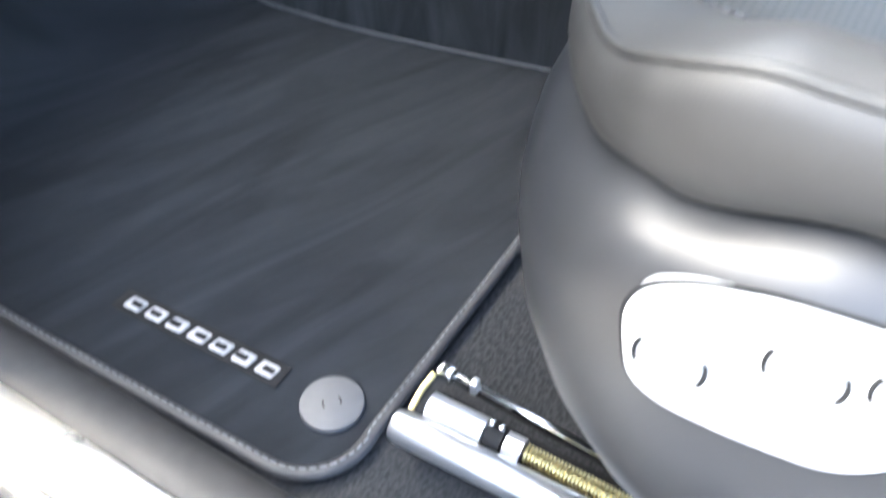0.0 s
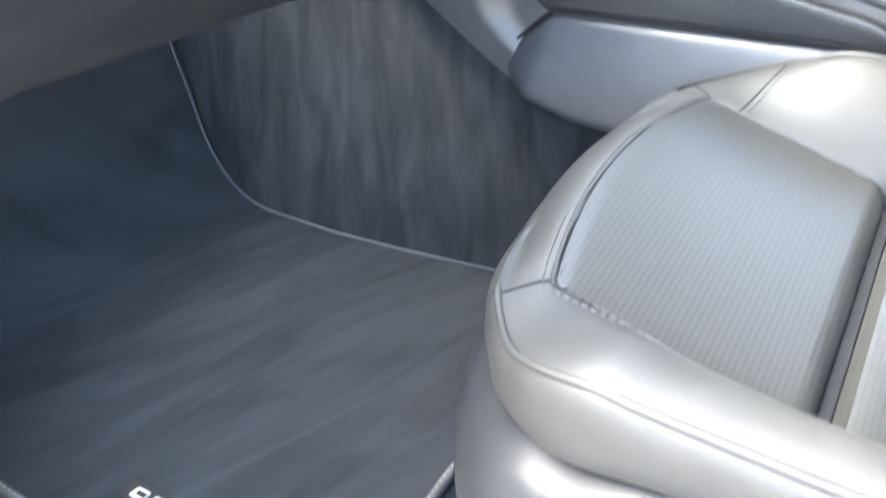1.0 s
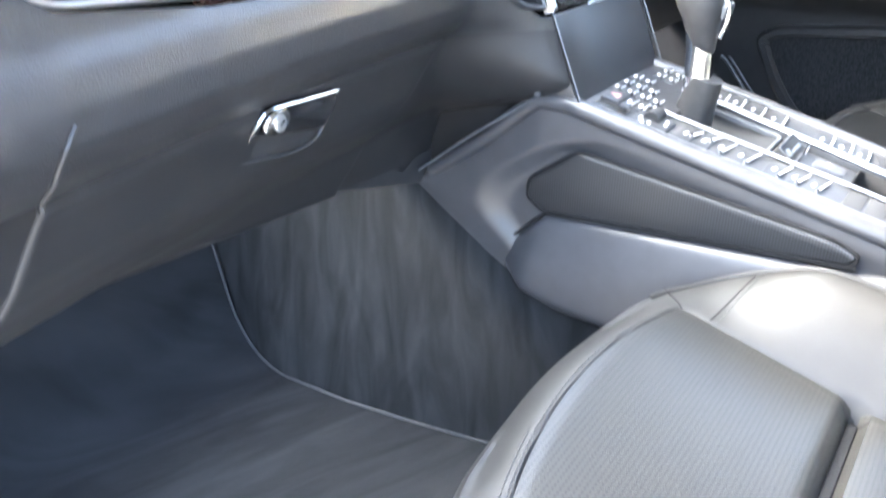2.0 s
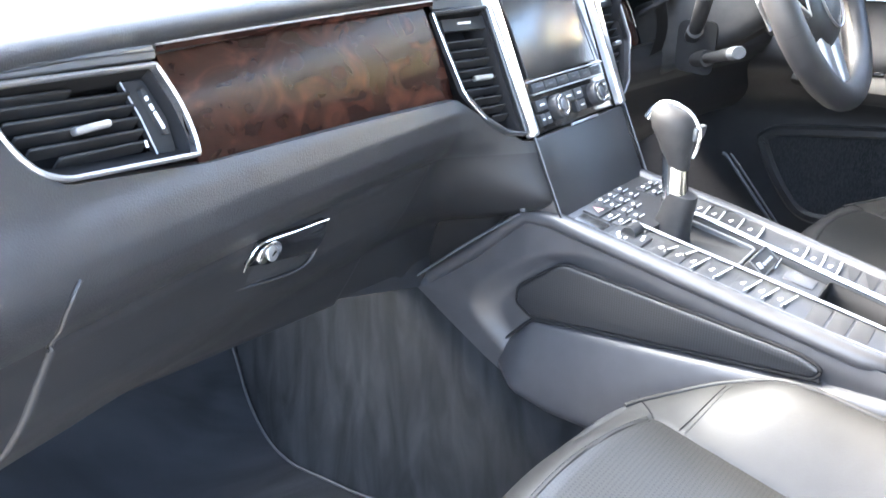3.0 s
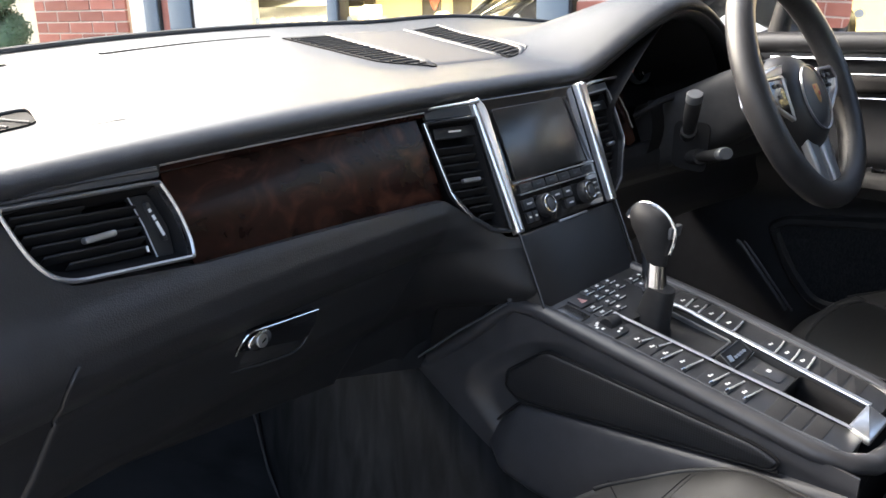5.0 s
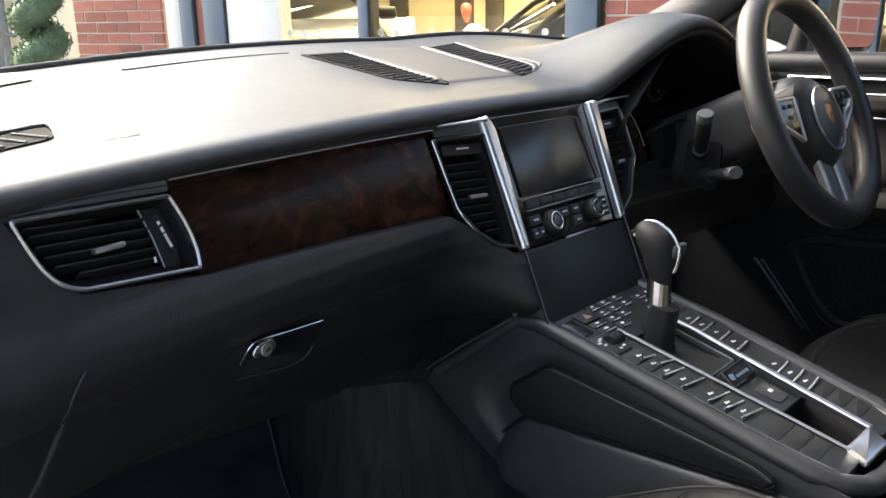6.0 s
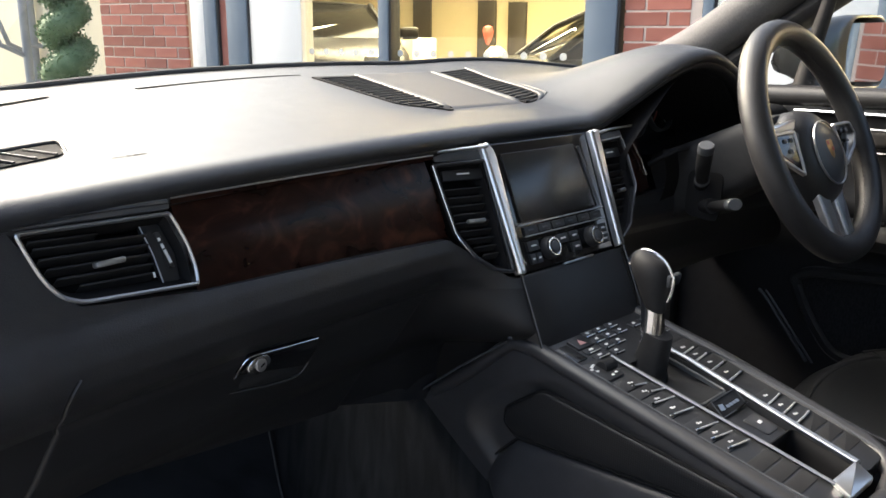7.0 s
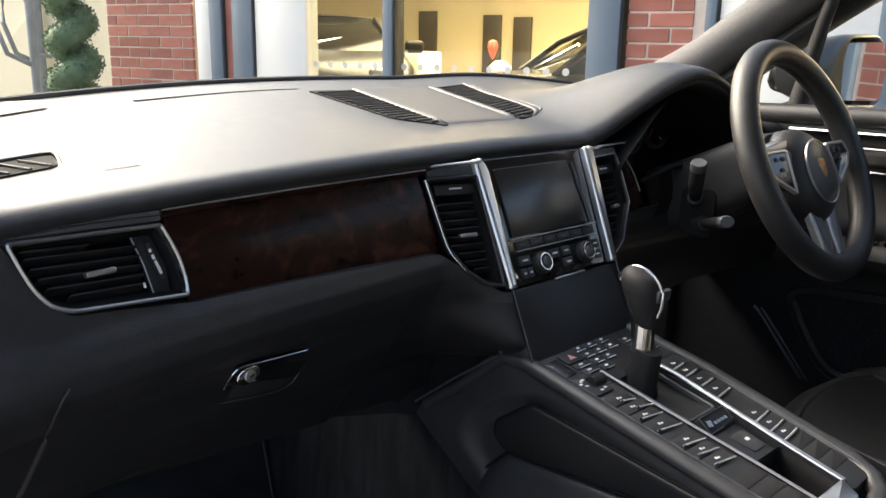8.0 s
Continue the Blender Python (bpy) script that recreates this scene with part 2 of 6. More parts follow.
def rounded(pts, r, n=4):
    """A 2D outline with its corners rounded; r may be a number or one for each corner."""
    out, c = [], len(pts)
    for i in range(c):
        p, a, b = Vector(pts[i]), Vector(pts[i - 1]), Vector(pts[(i + 1) % c])
        rr = r[i] if isinstance(r, (list, tuple)) else r
        da, db = (a - p).normalized(), (b - p).normalized()
        d = min(rr, (a - p).length * 0.49, (b - p).length * 0.49)
        for k in range(n + 1):
            t = k / n
            out.append(p + da * d * (1 - t) ** 2 + db * d * t ** 2)
    return out


def inset(pts, d):
    """A 2D outline moved inwards by d (counter-clockwise outline)."""
    out, c = [], len(pts)
    area = sum(pts[i - 1][0] * pts[i][1] - pts[i][0] * pts[i - 1][1] for i in range(c))
    sgn = 1 if area > 0 else -1
    for i in range(c):
        a, p, b = Vector(pts[i - 1]), Vector(pts[i]), Vector(pts[(i + 1) % c])
        e1, e2 = (p - a), (b - p)
        e1 = e1.normalized() if e1.length > 1e-9 else e2.normalized()
        e2 = e2.normalized() if e2.length > 1e-9 else e1
        nrm = Vector((-(e1.y + e2.y), e1.x + e2.x))
        nrm = nrm.normalized() if nrm.length > 1e-9 else Vector((-e1.y, e1.x))
        out.append(p + nrm * d * sgn)
    return out


def loft(rings, cap0=True, cap1=True, closed=True):
    bm = bmesh.new()
    vs = [[bm.verts.new(p) for p in ring] for ring in rings]
    c = len(vs[0])
    for a, b in zip(vs, vs[1:]):
        for i in range(c if closed else c - 1):
            k = (i + 1) % c
            bm.faces.new((a[i], a[k], b[k], b[i]))
    if cap0:
        bm.faces.new(vs[0][::-1])
    if cap1:
        bm.faces.new(vs[-1])
    return bm


def slab(pts, depth, m, bevel=0.0, steps=2):
    """A plate of 2D outline pts in the plane of m, depth thick along m's z, with a rounded top edge."""
    rings = [[m @ Vector((p[0], p[1], 0)) for p in pts]]
    if bevel:
        for k in range(steps + 1):
            a = k / steps * math.pi / 2
            q = inset(pts, bevel * (1 - math.cos(a)))
            rings.append([m @ Vector((p[0], p[1], depth - bevel + bevel * math.sin(a))) for p in q])
    else:
        rings.append([m @ Vector((p[0], p[1], depth)) for p in pts])
    return loft(rings)


def frame_ring(outer, inner, depth, m, bevel=0.0):
    """A frame between two outlines with the same number of points."""
    rings = []
    for pts, z in ((inner, 0), (outer, 0), (outer, depth - bevel), (inset(outer, bevel), depth), (inset(inner, -bevel), depth), (inner, depth - bevel), (inner, 0)):
        rings.append([m @ Vector((p[0], p[1], z)) for p in pts])
    bm = loft(rings[:-1], False, False)
    vs = list(bm.verts)
    c = len(outer)
    for i in range(c):
        k = (i + 1) % c
        bm.faces.new((vs[5 * c + i], vs[5 * c + k], vs[k], vs[i]))
    return bm


def tube(path, r, seg=8, closed=False, flat=1.0, up=(0, 0, 1)):
    """A rod along a path; r is a number or a function of 0..1; flat squeezes it along up."""
    pts = [Vector(p) for p in path]
    n = len(pts)
    rings = []
    for i, p in enumerate(pts):
        d = (pts[(i + 1) % n] - pts[i - 1]) if closed else (pts[min(n - 1, i + 1)] - pts[max(0, i - 1)])
        d.normalize()
        side = d.cross(Vector(up))
        side = side.normalized() if side.length > 1e-4 else Vector((1, 0, 0))
        u = side.cross(d).normalized()
        rr = r(i / max(1, n - 1)) if callable(r) else r
        rings.append([p + side * rr * math.cos(a) + u * rr * flat * math.sin(a) for a in (2 * math.pi * k / seg for k in range(seg))])
    if closed:
        rings.append(rings[0])
        bm = loft(rings, False, False)
        bmesh.ops.remove_doubles(bm, verts=bm.verts[:], dist=1e-7)
        return bm
    return loft(rings)


def box(size, m=Matrix(), bevel=0.0, seg=2):
    bm = bmesh.new()
    bmesh.ops.create_cube(bm, size=1.0)
    bmesh.ops.scale(bm, vec=size, verts=bm.verts[:])
    if bevel:
        bmesh.ops.bevel(bm, geom=bm.edges[:], offset=bevel, segments=seg, affect="EDGES", profile=0.5)
    bm.transform(m)
    return bm


def disc(r, h, m, bevel=0.0, seg=24):
    pts = [Vector((r * math.cos(2 * math.pi * k / seg), r * math.sin(2 * math.pi * k / seg))) for k in range(seg)]
    return slab(pts, h, m, bevel)


def plane_m(origin, xdir, ydir):
    x = Vector(xdir).normalized()
    y = Vector(ydir)
    y = (y - x * y.dot(x)).normalized()
    z = x.cross(y)
    m = Matrix((x, y, z)).transposed().to_4x4()
    m.translation = Vector(origin)
    return m


def smooth(a, b, x):
    t = max(0.0, min(1.0, (x - a) / (b - a)))
    return t * t * (3 - 2 * t)


# ---- setting: ground and building ----
bm = surf(lambda u, v: Vector((-600 + 1200 * u, -600 + 1200 * v, 0)), 8, 8)
tagged(part("ground", bm, M_GROUND), "grey paved forecourt outside the car", "ground", kind="structure")

FAC_R, FAC_D = Vector((2.805, 1.577, 0)), Vector((0.2573, -0.9663, 0))
FAC_N = Vector((-0.9663, -0.2573, 0))


def fac(s, z, out=0.0):
    return FAC_R + FAC_D * s + FAC_N * out + Vector((0, 0, z))


def fac_box(s0, s1, z0, z1, o0, o1, bevel=0.0):
    m = plane_m(fac((s0 + s1) / 2, (z0 + z1) / 2, (o0 + o1) / 2), FAC_D, (0, 0, 1))
    return box((abs(s1 - s0), z1 - z0, abs(o1 - o0)), m, bevel)


Z1 = 2.62
for s0, s1 in ((-9.0, -3.2), (-3.2, 0.9), (0.9, 9.0)):
    tagged(part("facade_band", fac_box(s0, s1, 2.35, Z1, -0.2, 0.0), M_WHITE), "white band over the showroom windows", "wall", kind="structure")
BRICK_L, BRICK_H, JOINT = 0.215, 0.065, 0.010
brick_me = bpy.data.meshes.new("brick")
_b = box((BRICK_L, BRICK_H, 0.02), Matrix(), 0.003, 1)
_b.to_mesh(brick_me)
_b.free()
half_me = bpy.data.meshes.new("half_brick")
_b = box((0.1025, BRICK_H, 0.02), Matrix(), 0.003, 1)
_b.to_mesh(half_me)
_b.free()
for me in (brick_me, half_me):
    me.materials.append(M_BRICK)
_o = M_BRICK.node_tree.nodes.new("ShaderNodeObjectInfo")
_h = M_BRICK.node_tree.nodes.new("ShaderNodeHueSaturation")
_r = M_BRICK.node_tree.nodes.new("ShaderNodeMapRange")
_r.inputs["To Min"].default_value, _r.inputs["To Max"].default_value = 0.78, 1.18
_pb = M_BRICK.node_tree.nodes["Principled BSDF"]
_src = _pb.inputs["Base Color"].links[0].from_socket
M_BRICK.node_tree.links.new(_o.outputs["Random"], _r.inputs["Value"])
M_BRICK.node_tree.links.new(_r.outputs[0], _h.inputs["Value"])
M_BRICK.node_tree.links.new(_src, _h.inputs["Color"])
M_BRICK.node_tree.links.new(_h.outputs[0], _pb.inputs["Base Color"])


def pillar(s0, s1, loose):
    core = part("brick_pillar", fac_box(s0 + 0.006, s1 - 0.006, 0, 2.35, -0.3, 0.006), M_MORTAR)
    tagged(core, "red brick pillar with pale mortar joints", "pillar", kind="structure", group="brick pillars")
    rest = bmesh.new()
    row, z = 0, 0.0
    while z < 2.3:
        x = s0
        first = row % 2 == 1
        while x < s1 - 0.05:
            w = 0.1025 if first else BRICK_L
            first = False
            if x + w > s1 + 0.02:
                w = 0.1025
            m = plane_m(fac(x + w / 2, z + BRICK_H / 2 + 0.005, 0.0), FAC_D, (0, 0, 1)) @ pose(random.uniform(-0.001, 0.001), 0, random.uniform(-0.001, 0.0015), 0, 0, random.uniform(-0.3, 0.3))
            if loose and 0.85 < z < 1.8:
                ob = new("brick", brick_me if w > 0.2 else half_me)
                ob.matrix_world = m
                ob.parent = core
            else:
                t = box((w, BRICK_H, 0.02), m)
                me = bpy.data.meshes.new("tmp")
                t.to_mesh(me)
                t.free()
                rest.from_mesh(me)
                bpy.data.meshes.remove(me)
            x += w + JOINT
        z += BRICK_H + JOINT
        row += 1
    tagged(part("brickwork", rest, M_BRICK, core, smooth=False), kind="stuff")


pillar(-4.186, -3.30, True)
pillar(-0.183, 0.204, True)
pillar(2.2, 2.9, False)
pillar(5.0, 5.7, False)
for s0, s1, lab in ((-3.245, -3.10, "white painted post beside the brick pillar"), (-2.71, -2.27, "white panel beside the showroom glass"), (0.26, 0.95, "white panel beside the brick pillar")):
    tagged(part("wall_panel", fac_box(s0, s1, 0, 2.35, -0.1, 0.02, 0.004), M_WHITE), lab, "panel", kind="structure")
for s0, s1 in ((-3.10, -2.985), (-2.89, -2.71), (-1.672, -1.60), (-0.386, -0.215), (0.206, 0.258), (0.95, 1.05), (2.1, 2.2), (2.9, 3.0), (4.9, 5.0), (5.7, 5.8)):
    post = part("window_post", fac_box(s0, s1, 0, 2.35, -0.08, 0.04, 0.006), M_BLUE)
    tagged(post, "blue-grey painted metal window post", "window frame", kind="structure", group="window posts")
    part("post_edge", fac_box(s1 - 0.004, s1 + 0.014, 0, 2.35, -0.07, 0.03, 0.003), M_RUBBER, post)
tagged(part("brick_return", fac_box(-2.985, -2.89, 0, 2.35, -0.25, 0.01), M_BRICK), "narrow strip of red brick between the window frames", "wall", kind="structure")
# glazing with a row of safety dots
for s0, s1, dots in ((-2.27, -1.672, True), (-1.60, -0.386, True), (1.05, 2.1, True), (3.0, 4.9, False)):
    pane = part("showroom_window", fac_box(s0, s1, 0.1, 2.35, -0.03, -0.02), M_GLASS, smooth=False)
    pane.visible_shadow = False
    tagged(pane, "clear showroom glass with a row of pale dots", "window", kind="structure")
    if dots:
        k = s0 + 0.05
        while k < s1 - 0.02:
            part("dot", disc(0.02, 0.002, plane_m(fac(k, 1.195, -0.018), FAC_D, (0, 0, 1)), 0, 16), M_DOT, pane)
            k += 0.115
# showroom behind the glass
tagged(part("showroom_floor", fac_box(-9.0, 9.0, 0.0, 0.35, -7.0, -0.35), M_CREAM), "pale showroom floor", "floor", kind="structure")
tagged(part("showroom_back_wall", fac_box(-9.0, 9.0, 0.0, 2.35, -7.2, -7.0), M_CREAM), "cream painted showroom back wall", "wall", kind="structure")
tagged(part("showroom_ceiling", fac_box(-9.0, 9.0, 2.35, 2.45, -7.2, -0.2), M_WHITE), "white showroom ceiling", "ceiling", kind="structure")
for s0 in (-9.2, 9.0):
    tagged(part("showroom_side_wall", fac_box(s0, s0 + 0.2, 0.0, 2.35, -7.2, -0.3), M_CREAM), "cream showroom side wall", "wall", kind="structure")
tagged(part("showroom_front_wall", fac_box(-9.0, -4.2, 0.0, 2.35, -0.45, -0.31), M_CREAM), "plain wall beside the brick pillar", "wall", kind="structure")
for s0, s1, z1 in ((-5.87, -5.56, 1.86), (-4.74, -4.45, 1.80), (-4.24, -3.96, 1.77)):
    d = part("door", fac_box(s0, s1, 0.355, z1, -6.99, -6.93, 0.005), M_DOOR)
    tagged(d, "dark door in the cream showroom wall", "door", kind="structure")
# added block that stands in for a bright patch of showroom floor
tagged(part("pale_block", fac_box(-3.84, -3.62, 0.355, 1.27, -3.9, -3.4, 0.02), M_CREAM), "cream block on the showroom floor", "desk")
stand = thing("display_stand", "small red drop-shaped ornament on a white rounded stand", "stand")
part("plinth", loft([[fac(-2.94 + r * math.cos(a), z, -4.0 + r * math.sin(a)) for a in (6.2832 * k / 20 for k in range(20))] for r, z in ((0.14, 0.351), (0.14, 1.02), (0.12, 1.13), (0.05, 1.19))]), M_CREAM, stand)
part("drop", loft([[fac(-3.02 + r * math.cos(a), z, -3.97 + r * math.sin(a)) for a in (6.2832 * k / 16 for k in range(16))] for r, z in ((0.01, 1.203), (0.03, 1.24), (0.055, 1.31), (0.06, 1.35), (0.045, 1.39), (0.012, 1.41))]), M_RED, stand, "dark red drop")
for s0 in (-3.4, -0.6, 2.6):
    lamp = new("showroom_light", bpy.data.lights.new("showroom_light", "AREA"))
    lamp.data.energy, lamp.data.size, lamp.data.color = 110, 2.2, (1.0, 0.79, 0.5)
    lamp.matrix_world = look(fac(s0, 2.3, -3.4), fac(s0, 0.0, -3.4))


def parked_car(name, label, paint, length, width, height, m, waist=0.64):
    """A car, its nose towards m's +x, standing on z = 0."""
    ob = thing(name, label, "car")
    hood, glass0 = height * waist, height * (waist - 0.02)
    L, W = length, width / 2
    st = [(-0.5, 0.30, 0.55, 0.72), (-0.485, 0.22, hood, 0.88), (-0.4, 0.2, hood * 1.02, 0.97), (-0.2, 0.2, hood * 1.0, 1.0), (0.1, 0.2, hood * 0.98, 1.0), (0.2, 0.2, hood * 0.96, 1.0), (0.36, 0.2, hood * 0.88, 0.96), (0.46, 0.22, hood * 0.76, 0.86), (0.5, 0.3, hood * 0.6, 0.66)]
    rings = []
    for x, z0, z1, w in st:
        pts = rounded([(-W * w, z0), (W * w, z0), (W * w * 0.97, z1), (-W * w * 0.97, z1)], [0.08, 0.08, 0.14, 0.14], 4)
        rings.append([m @ Vector((x * L, p.x, p.y)) for p in pts])
    part("body", loft(rings), paint, ob)
    cab = []
    for x, z, w in ((-0.46, glass0, 0.86), (-0.34, height * 0.97, 0.7), (-0.15, height, 0.72), (0.03, height * 0.97, 0.7), (0.2, glass0 * 0.98, 0.86)):
        pts = rounded([(-W * 0.9, glass0 * 0.9), (W * 0.9, glass0 * 0.9), (W * w, z), (-W * w, z)], [0.02, 0.02, 0.1, 0.1], 4)
        cab.append([m @ Vector((x * L, p.x, p.y)) for p in pts])
    part("windows", loft(cab), M_CARGLASS, ob, "dark car windows")
    rf = []
    for x, z, w in ((-0.36, height * 0.955, 0.68), (-0.15, height * 1.0, 0.71), (0.03, height * 0.972, 0.69)):
        rf.append([m @ Vector((x * L, y * W * w, z + 0.012 - 0.03 * abs(y) ** 3)) for y in (-1, -0.6, -0.2, 0.2, 0.6, 1)])
    part("roof_panel", loft(rf, False, False, False), paint, ob, mods=[("SOLIDIFY", (0.02, 0))])
    for sx in (-1, 1):
        part("screen_pillar", tube([m @ Vector((0.2 * L, sx * W * 0.86, glass0 * 0.97)), m @ Vector((0.12 * L, sx * W * 0.79, height * 0.82)), m @ Vector((0.03 * L, sx * W * 0.7, height * 0.965))], 0.03, 8), paint, ob)
        part("wing_mirror", box((0.12, 0.2, 0.13), m @ pose(0.13 * L, sx * (W + 0.08), glass0 * 1.04), 0.04, 3), paint, ob)
        part("headlamp", box((0.25, 0.3, 0.14), m @ pose(0.44 * L, sx * W * 0.6, hood * 0.74), 0.05, 3), M_SILVER, ob)
        part("bright_line", tube([m @ Vector((-0.4 * L, sx * W * 0.985, hood * 0.98)), m @ Vector((0.15 * L, sx * W * 0.985, hood * 0.96))], 0.012, 6), M_CHROME, ob)
        for x in (-0.3, 0.31):
            wm = m @ pose(x * L, sx * (W - 0.1), 0.33, -90 * sx, 0, 0)
            wh = part("wheel", disc(0.33, 0.2, wm @ pose(0, 0, -0.08), 0.03, 28), M_TYRE, ob)
            part("rim", disc(0.22, 0.21, wm @ pose(0, 0, -0.08), 0.02, 24), M_SILVER, wh)
    part("wiper", tube([m @ Vector((0.19 * L, -0.3 * W, glass0 * 1.02)), m @ Vector((0.13 * L, 0.3 * W, height * 0.8))], 0.014, 6), M_CHROME, ob)
    return ob


def fac_m(s, out, heading):
    return plane_m(fac(s, 0.351, out), FAC_D, -FAC_N) @ pose(0, 0, 0, 0, 0, heading)


parked_car("parked_car", "dark 4x4 car standing in the warm-lit showroom", M_BURGUNDY, 4.5, 1.9, 1.3, fac_m(-4.75, -3.05, 311), 0.735)
parked_car("parked_car", "low dark sports car standing in the warm-lit showroom", M_BURGUNDY, 4.4, 1.85, 1.26, fac_m(-1.15, -3.1, 215))

# spiral box topiary in a pot
top_ob = thing("topiary", "clipped green spiral box tree in a pot by the brick pillar", "shrub")
TX, TY = 1.31, 5.24
part("pot", loft([[Vector((TX + r * math.cos(a), TY + r * math.sin(a), z)) for a in (2 * math.pi * k / 28 for k in range(28))] for r, z in ((0.17, 0.0), (0.2, 0.02), (0.24, 0.4), (0.25, 0.42), (0.22, 0.42), (0.2, 0.36))], True, True), M_GREYPOST, top_ob, "grey planter")
part("trunk", tube([(TX, TY, 0.34), (TX + 0.01, TY, 0.9), (TX, TY, 1.5), (TX, TY, 1.95)], lambda s: 0.028 - 0.016 * s, 8), M_BARK, top_ob)
lv = bmesh.new()
rng = random.Random(7)
core_pts = []
for k in range(14000):
    a = rng.uniform(0, 2 * math.pi * 5.0)
    z = 0.6 + a / (2 * math.pi) * 0.27
    R = 0.1 - 0.008 * a / (2 * math.pi)
    c = Vector((TX + R * math.cos(a - 0.9), TY + R * math.sin(a - 0.9), z))
    d = Vector((rng.gauss(0, 1), rng.gauss(0, 1), rng.gauss(0, 0.85))).normalized()
    rr = (0.125 - 0.008 * a / (2 * math.pi)) * (rng.uniform(0.82, 1.0) if rng.random() < 0.93 else rng.uniform(0.98, 1.04))
    p = c + Vector((d.x, d.y, d.z * 1.0)) * rr
    n1 = d.orthogonal().normalized() * rng.uniform(0.006, 0.011)
    n1.rotate(Matrix.Rotation(rng.uniform(0, 6.3), 3, d))
    n2 = (d + Vector((rng.uniform(-0.6, 0.6), rng.uniform(-0.6, 0.6), rng.uniform(-0.2, 0.8)))).normalized() * rng.uniform(0.012, 0.022)
    lv.faces.new([lv.verts.new(q) for q in (p - n1 * 0.3, p + n1 + n2 * 0.5, p + n2, p - n1 + n2 * 0.5)])
tagged(part("crown", lv, M_LEAF, top_ob, smooth=False), kind="stuff")
helix = [Vector((TX + (0.1 - 0.008 * a / 6.283) * math.cos(a - 0.9), TY + (0.1 - 0.008 * a / 6.283) * math.sin(a - 0.9), 0.6 + a / 6.283 * 0.27)) for a in (k * 0.25 for k in range(126))]
part("branches", tube(helix, lambda q: 0.108 - 0.035 * q, 12), M_LEAF, top_ob)

# steel posts and hoops beyond the shrub
for px, py in ((1.5, 6.6), (1.66, 6.9)):
    ob = thing("cycle_stand", "grey tubular steel stand on the paving", "cycle stand", group="cycle stands")
    part("post", tube([(px, py, 0), (px, py, 1.9)], 0.035, 12), M_GREYPOST, ob)
    part("hoop", tube([(px, py, 1.55), (px - 0.05, py, 1.72), (px - 0.16, py, 1.78), (px - 0.26, py, 1.68), (px - 0.28, py, 1.45), (px - 0.2, py, 1.2), (px, py, 1.1)], 0.02, 10), M_GREYPOST, ob)
    part("arm", tube([(px, py, 1.2), (px + 0.12, py, 1.18), (px + 0.2, py, 1.28), (px + 0.2, py, 1.45)], 0.018, 10), M_GREYPOST, ob)
# made-up backdrop that supplies the pale brightness beyond the shrub
tagged(part("far_backdrop", box((50, 1.0, 5.5), pose(-8, 34, 2.75)), M_BACKDROP, smooth=False), "plain pale backdrop in the distance", "building", kind="structure")


def tree(x, y, h, seed):
    r = random.Random(seed)
    ob = thing("tree", "green leafy tree beside the forecourt", "tree", group="trees")
    part("trunk", tube([(x, y, 0), (x + 0.05, y, h * 0.3), (x, y + 0.05, h * 0.7)], lambda s: 0.16 - 0.1 * s, 10), M_BARK, ob)
    for k in range(5):
        a = k * 1.3
        part("limb", tube([(x, y, h * 0.4), (x + 0.7 * math.cos(a), y + 0.7 * math.sin(a), h * 0.6), (x + 1.2 * math.cos(a), y + 1.2 * math.sin(a), h * 0.8)], lambda s: 0.06 - 0.045 * s, 8), M_BARK, ob)
    b_ = bmesh.new()
    clumps = [Vector((x + r.gauss(0, 0.9), y + r.gauss(0, 0.9), h * 0.72 + r.gauss(0, h * 0.16))) for _ in range(40)]
    for _ in range(6000):
        c = r.choice(clumps)
        p = c + Vector((r.gauss(0, 0.25), r.gauss(0, 0.25), r.gauss(0, 0.2)))
        u = Vector((r.gauss(0, 1), r.gauss(0, 1), r.gauss(0, 1))).normalized() * 0.06
        w = u.orthogonal().normalized() * 0.035
        b_.faces.new([b_.verts.new(q) for q in (p - u, p + w, p + u, p - w)])
    tagged(part("crown", b_, M_LEAF, ob, smooth=False), kind="stuff")


tree(2.6, -7.5, 4.2, 3)
tree(4.2, -10.5, 5.0, 4)
# ---- car shell and floor ----
def floor_profile(d):
    """Height of the footwell carpet as a path: (y, z) at d from 0 to 1."""
    return interp([(-1.1, 0.382), (-0.6, 0.382), (-0.1, 0.382), (0.15, 0.382), (0.34, 0.383), (0.46, 0.392), (0.53, 0.445), (0.565, 0.55), (0.598, 0.68), (0.64, 0.9)], d)


def carpet_pt(x, d, lift=0.0):
    p, q = floor_profile(d), floor_profile(min(1, d + 0.01))
    t = (q - p).normalized()
    return Vector((x, p.x - t.y * lift, p.y + t.x * lift))


for name, xa, xb in (("floor", -0.73, -0.06), ("floor_driver", 0.06, 0.73)):
    bm = surf(lambda u, v: carpet_pt(xa + (xb - xa) * u, v), 12, 60)
    tagged(part(name, bm, M_CARPET, mods=[("SOLIDIFY", (0.02, -1))]), "charcoal cut-pile carpet in the car's footwell", "carpet", kind="structure")


FOOT = [(-0.08, -1.0), (-0.08, -0.5), (-0.088, -0.15), (-0.108, 0.03), (-0.136, 0.17), (-0.154, 0.29), (-0.163, 0.41), (-0.158, 0.47), (-0.151, 0.53), (-0.15, 0.62)]


def foot_x(y):
    """Where the tunnel carpet meets the floor, across the car."""
    for (xa_, ya_), (xb_, yb_) in zip(FOOT, FOOT[1:]):
        if y <= yb_:
            t = (y - ya_) / (yb_ - ya_)
            return xa_ + (xb_ - xa_) * t
    return FOOT[-1][0]


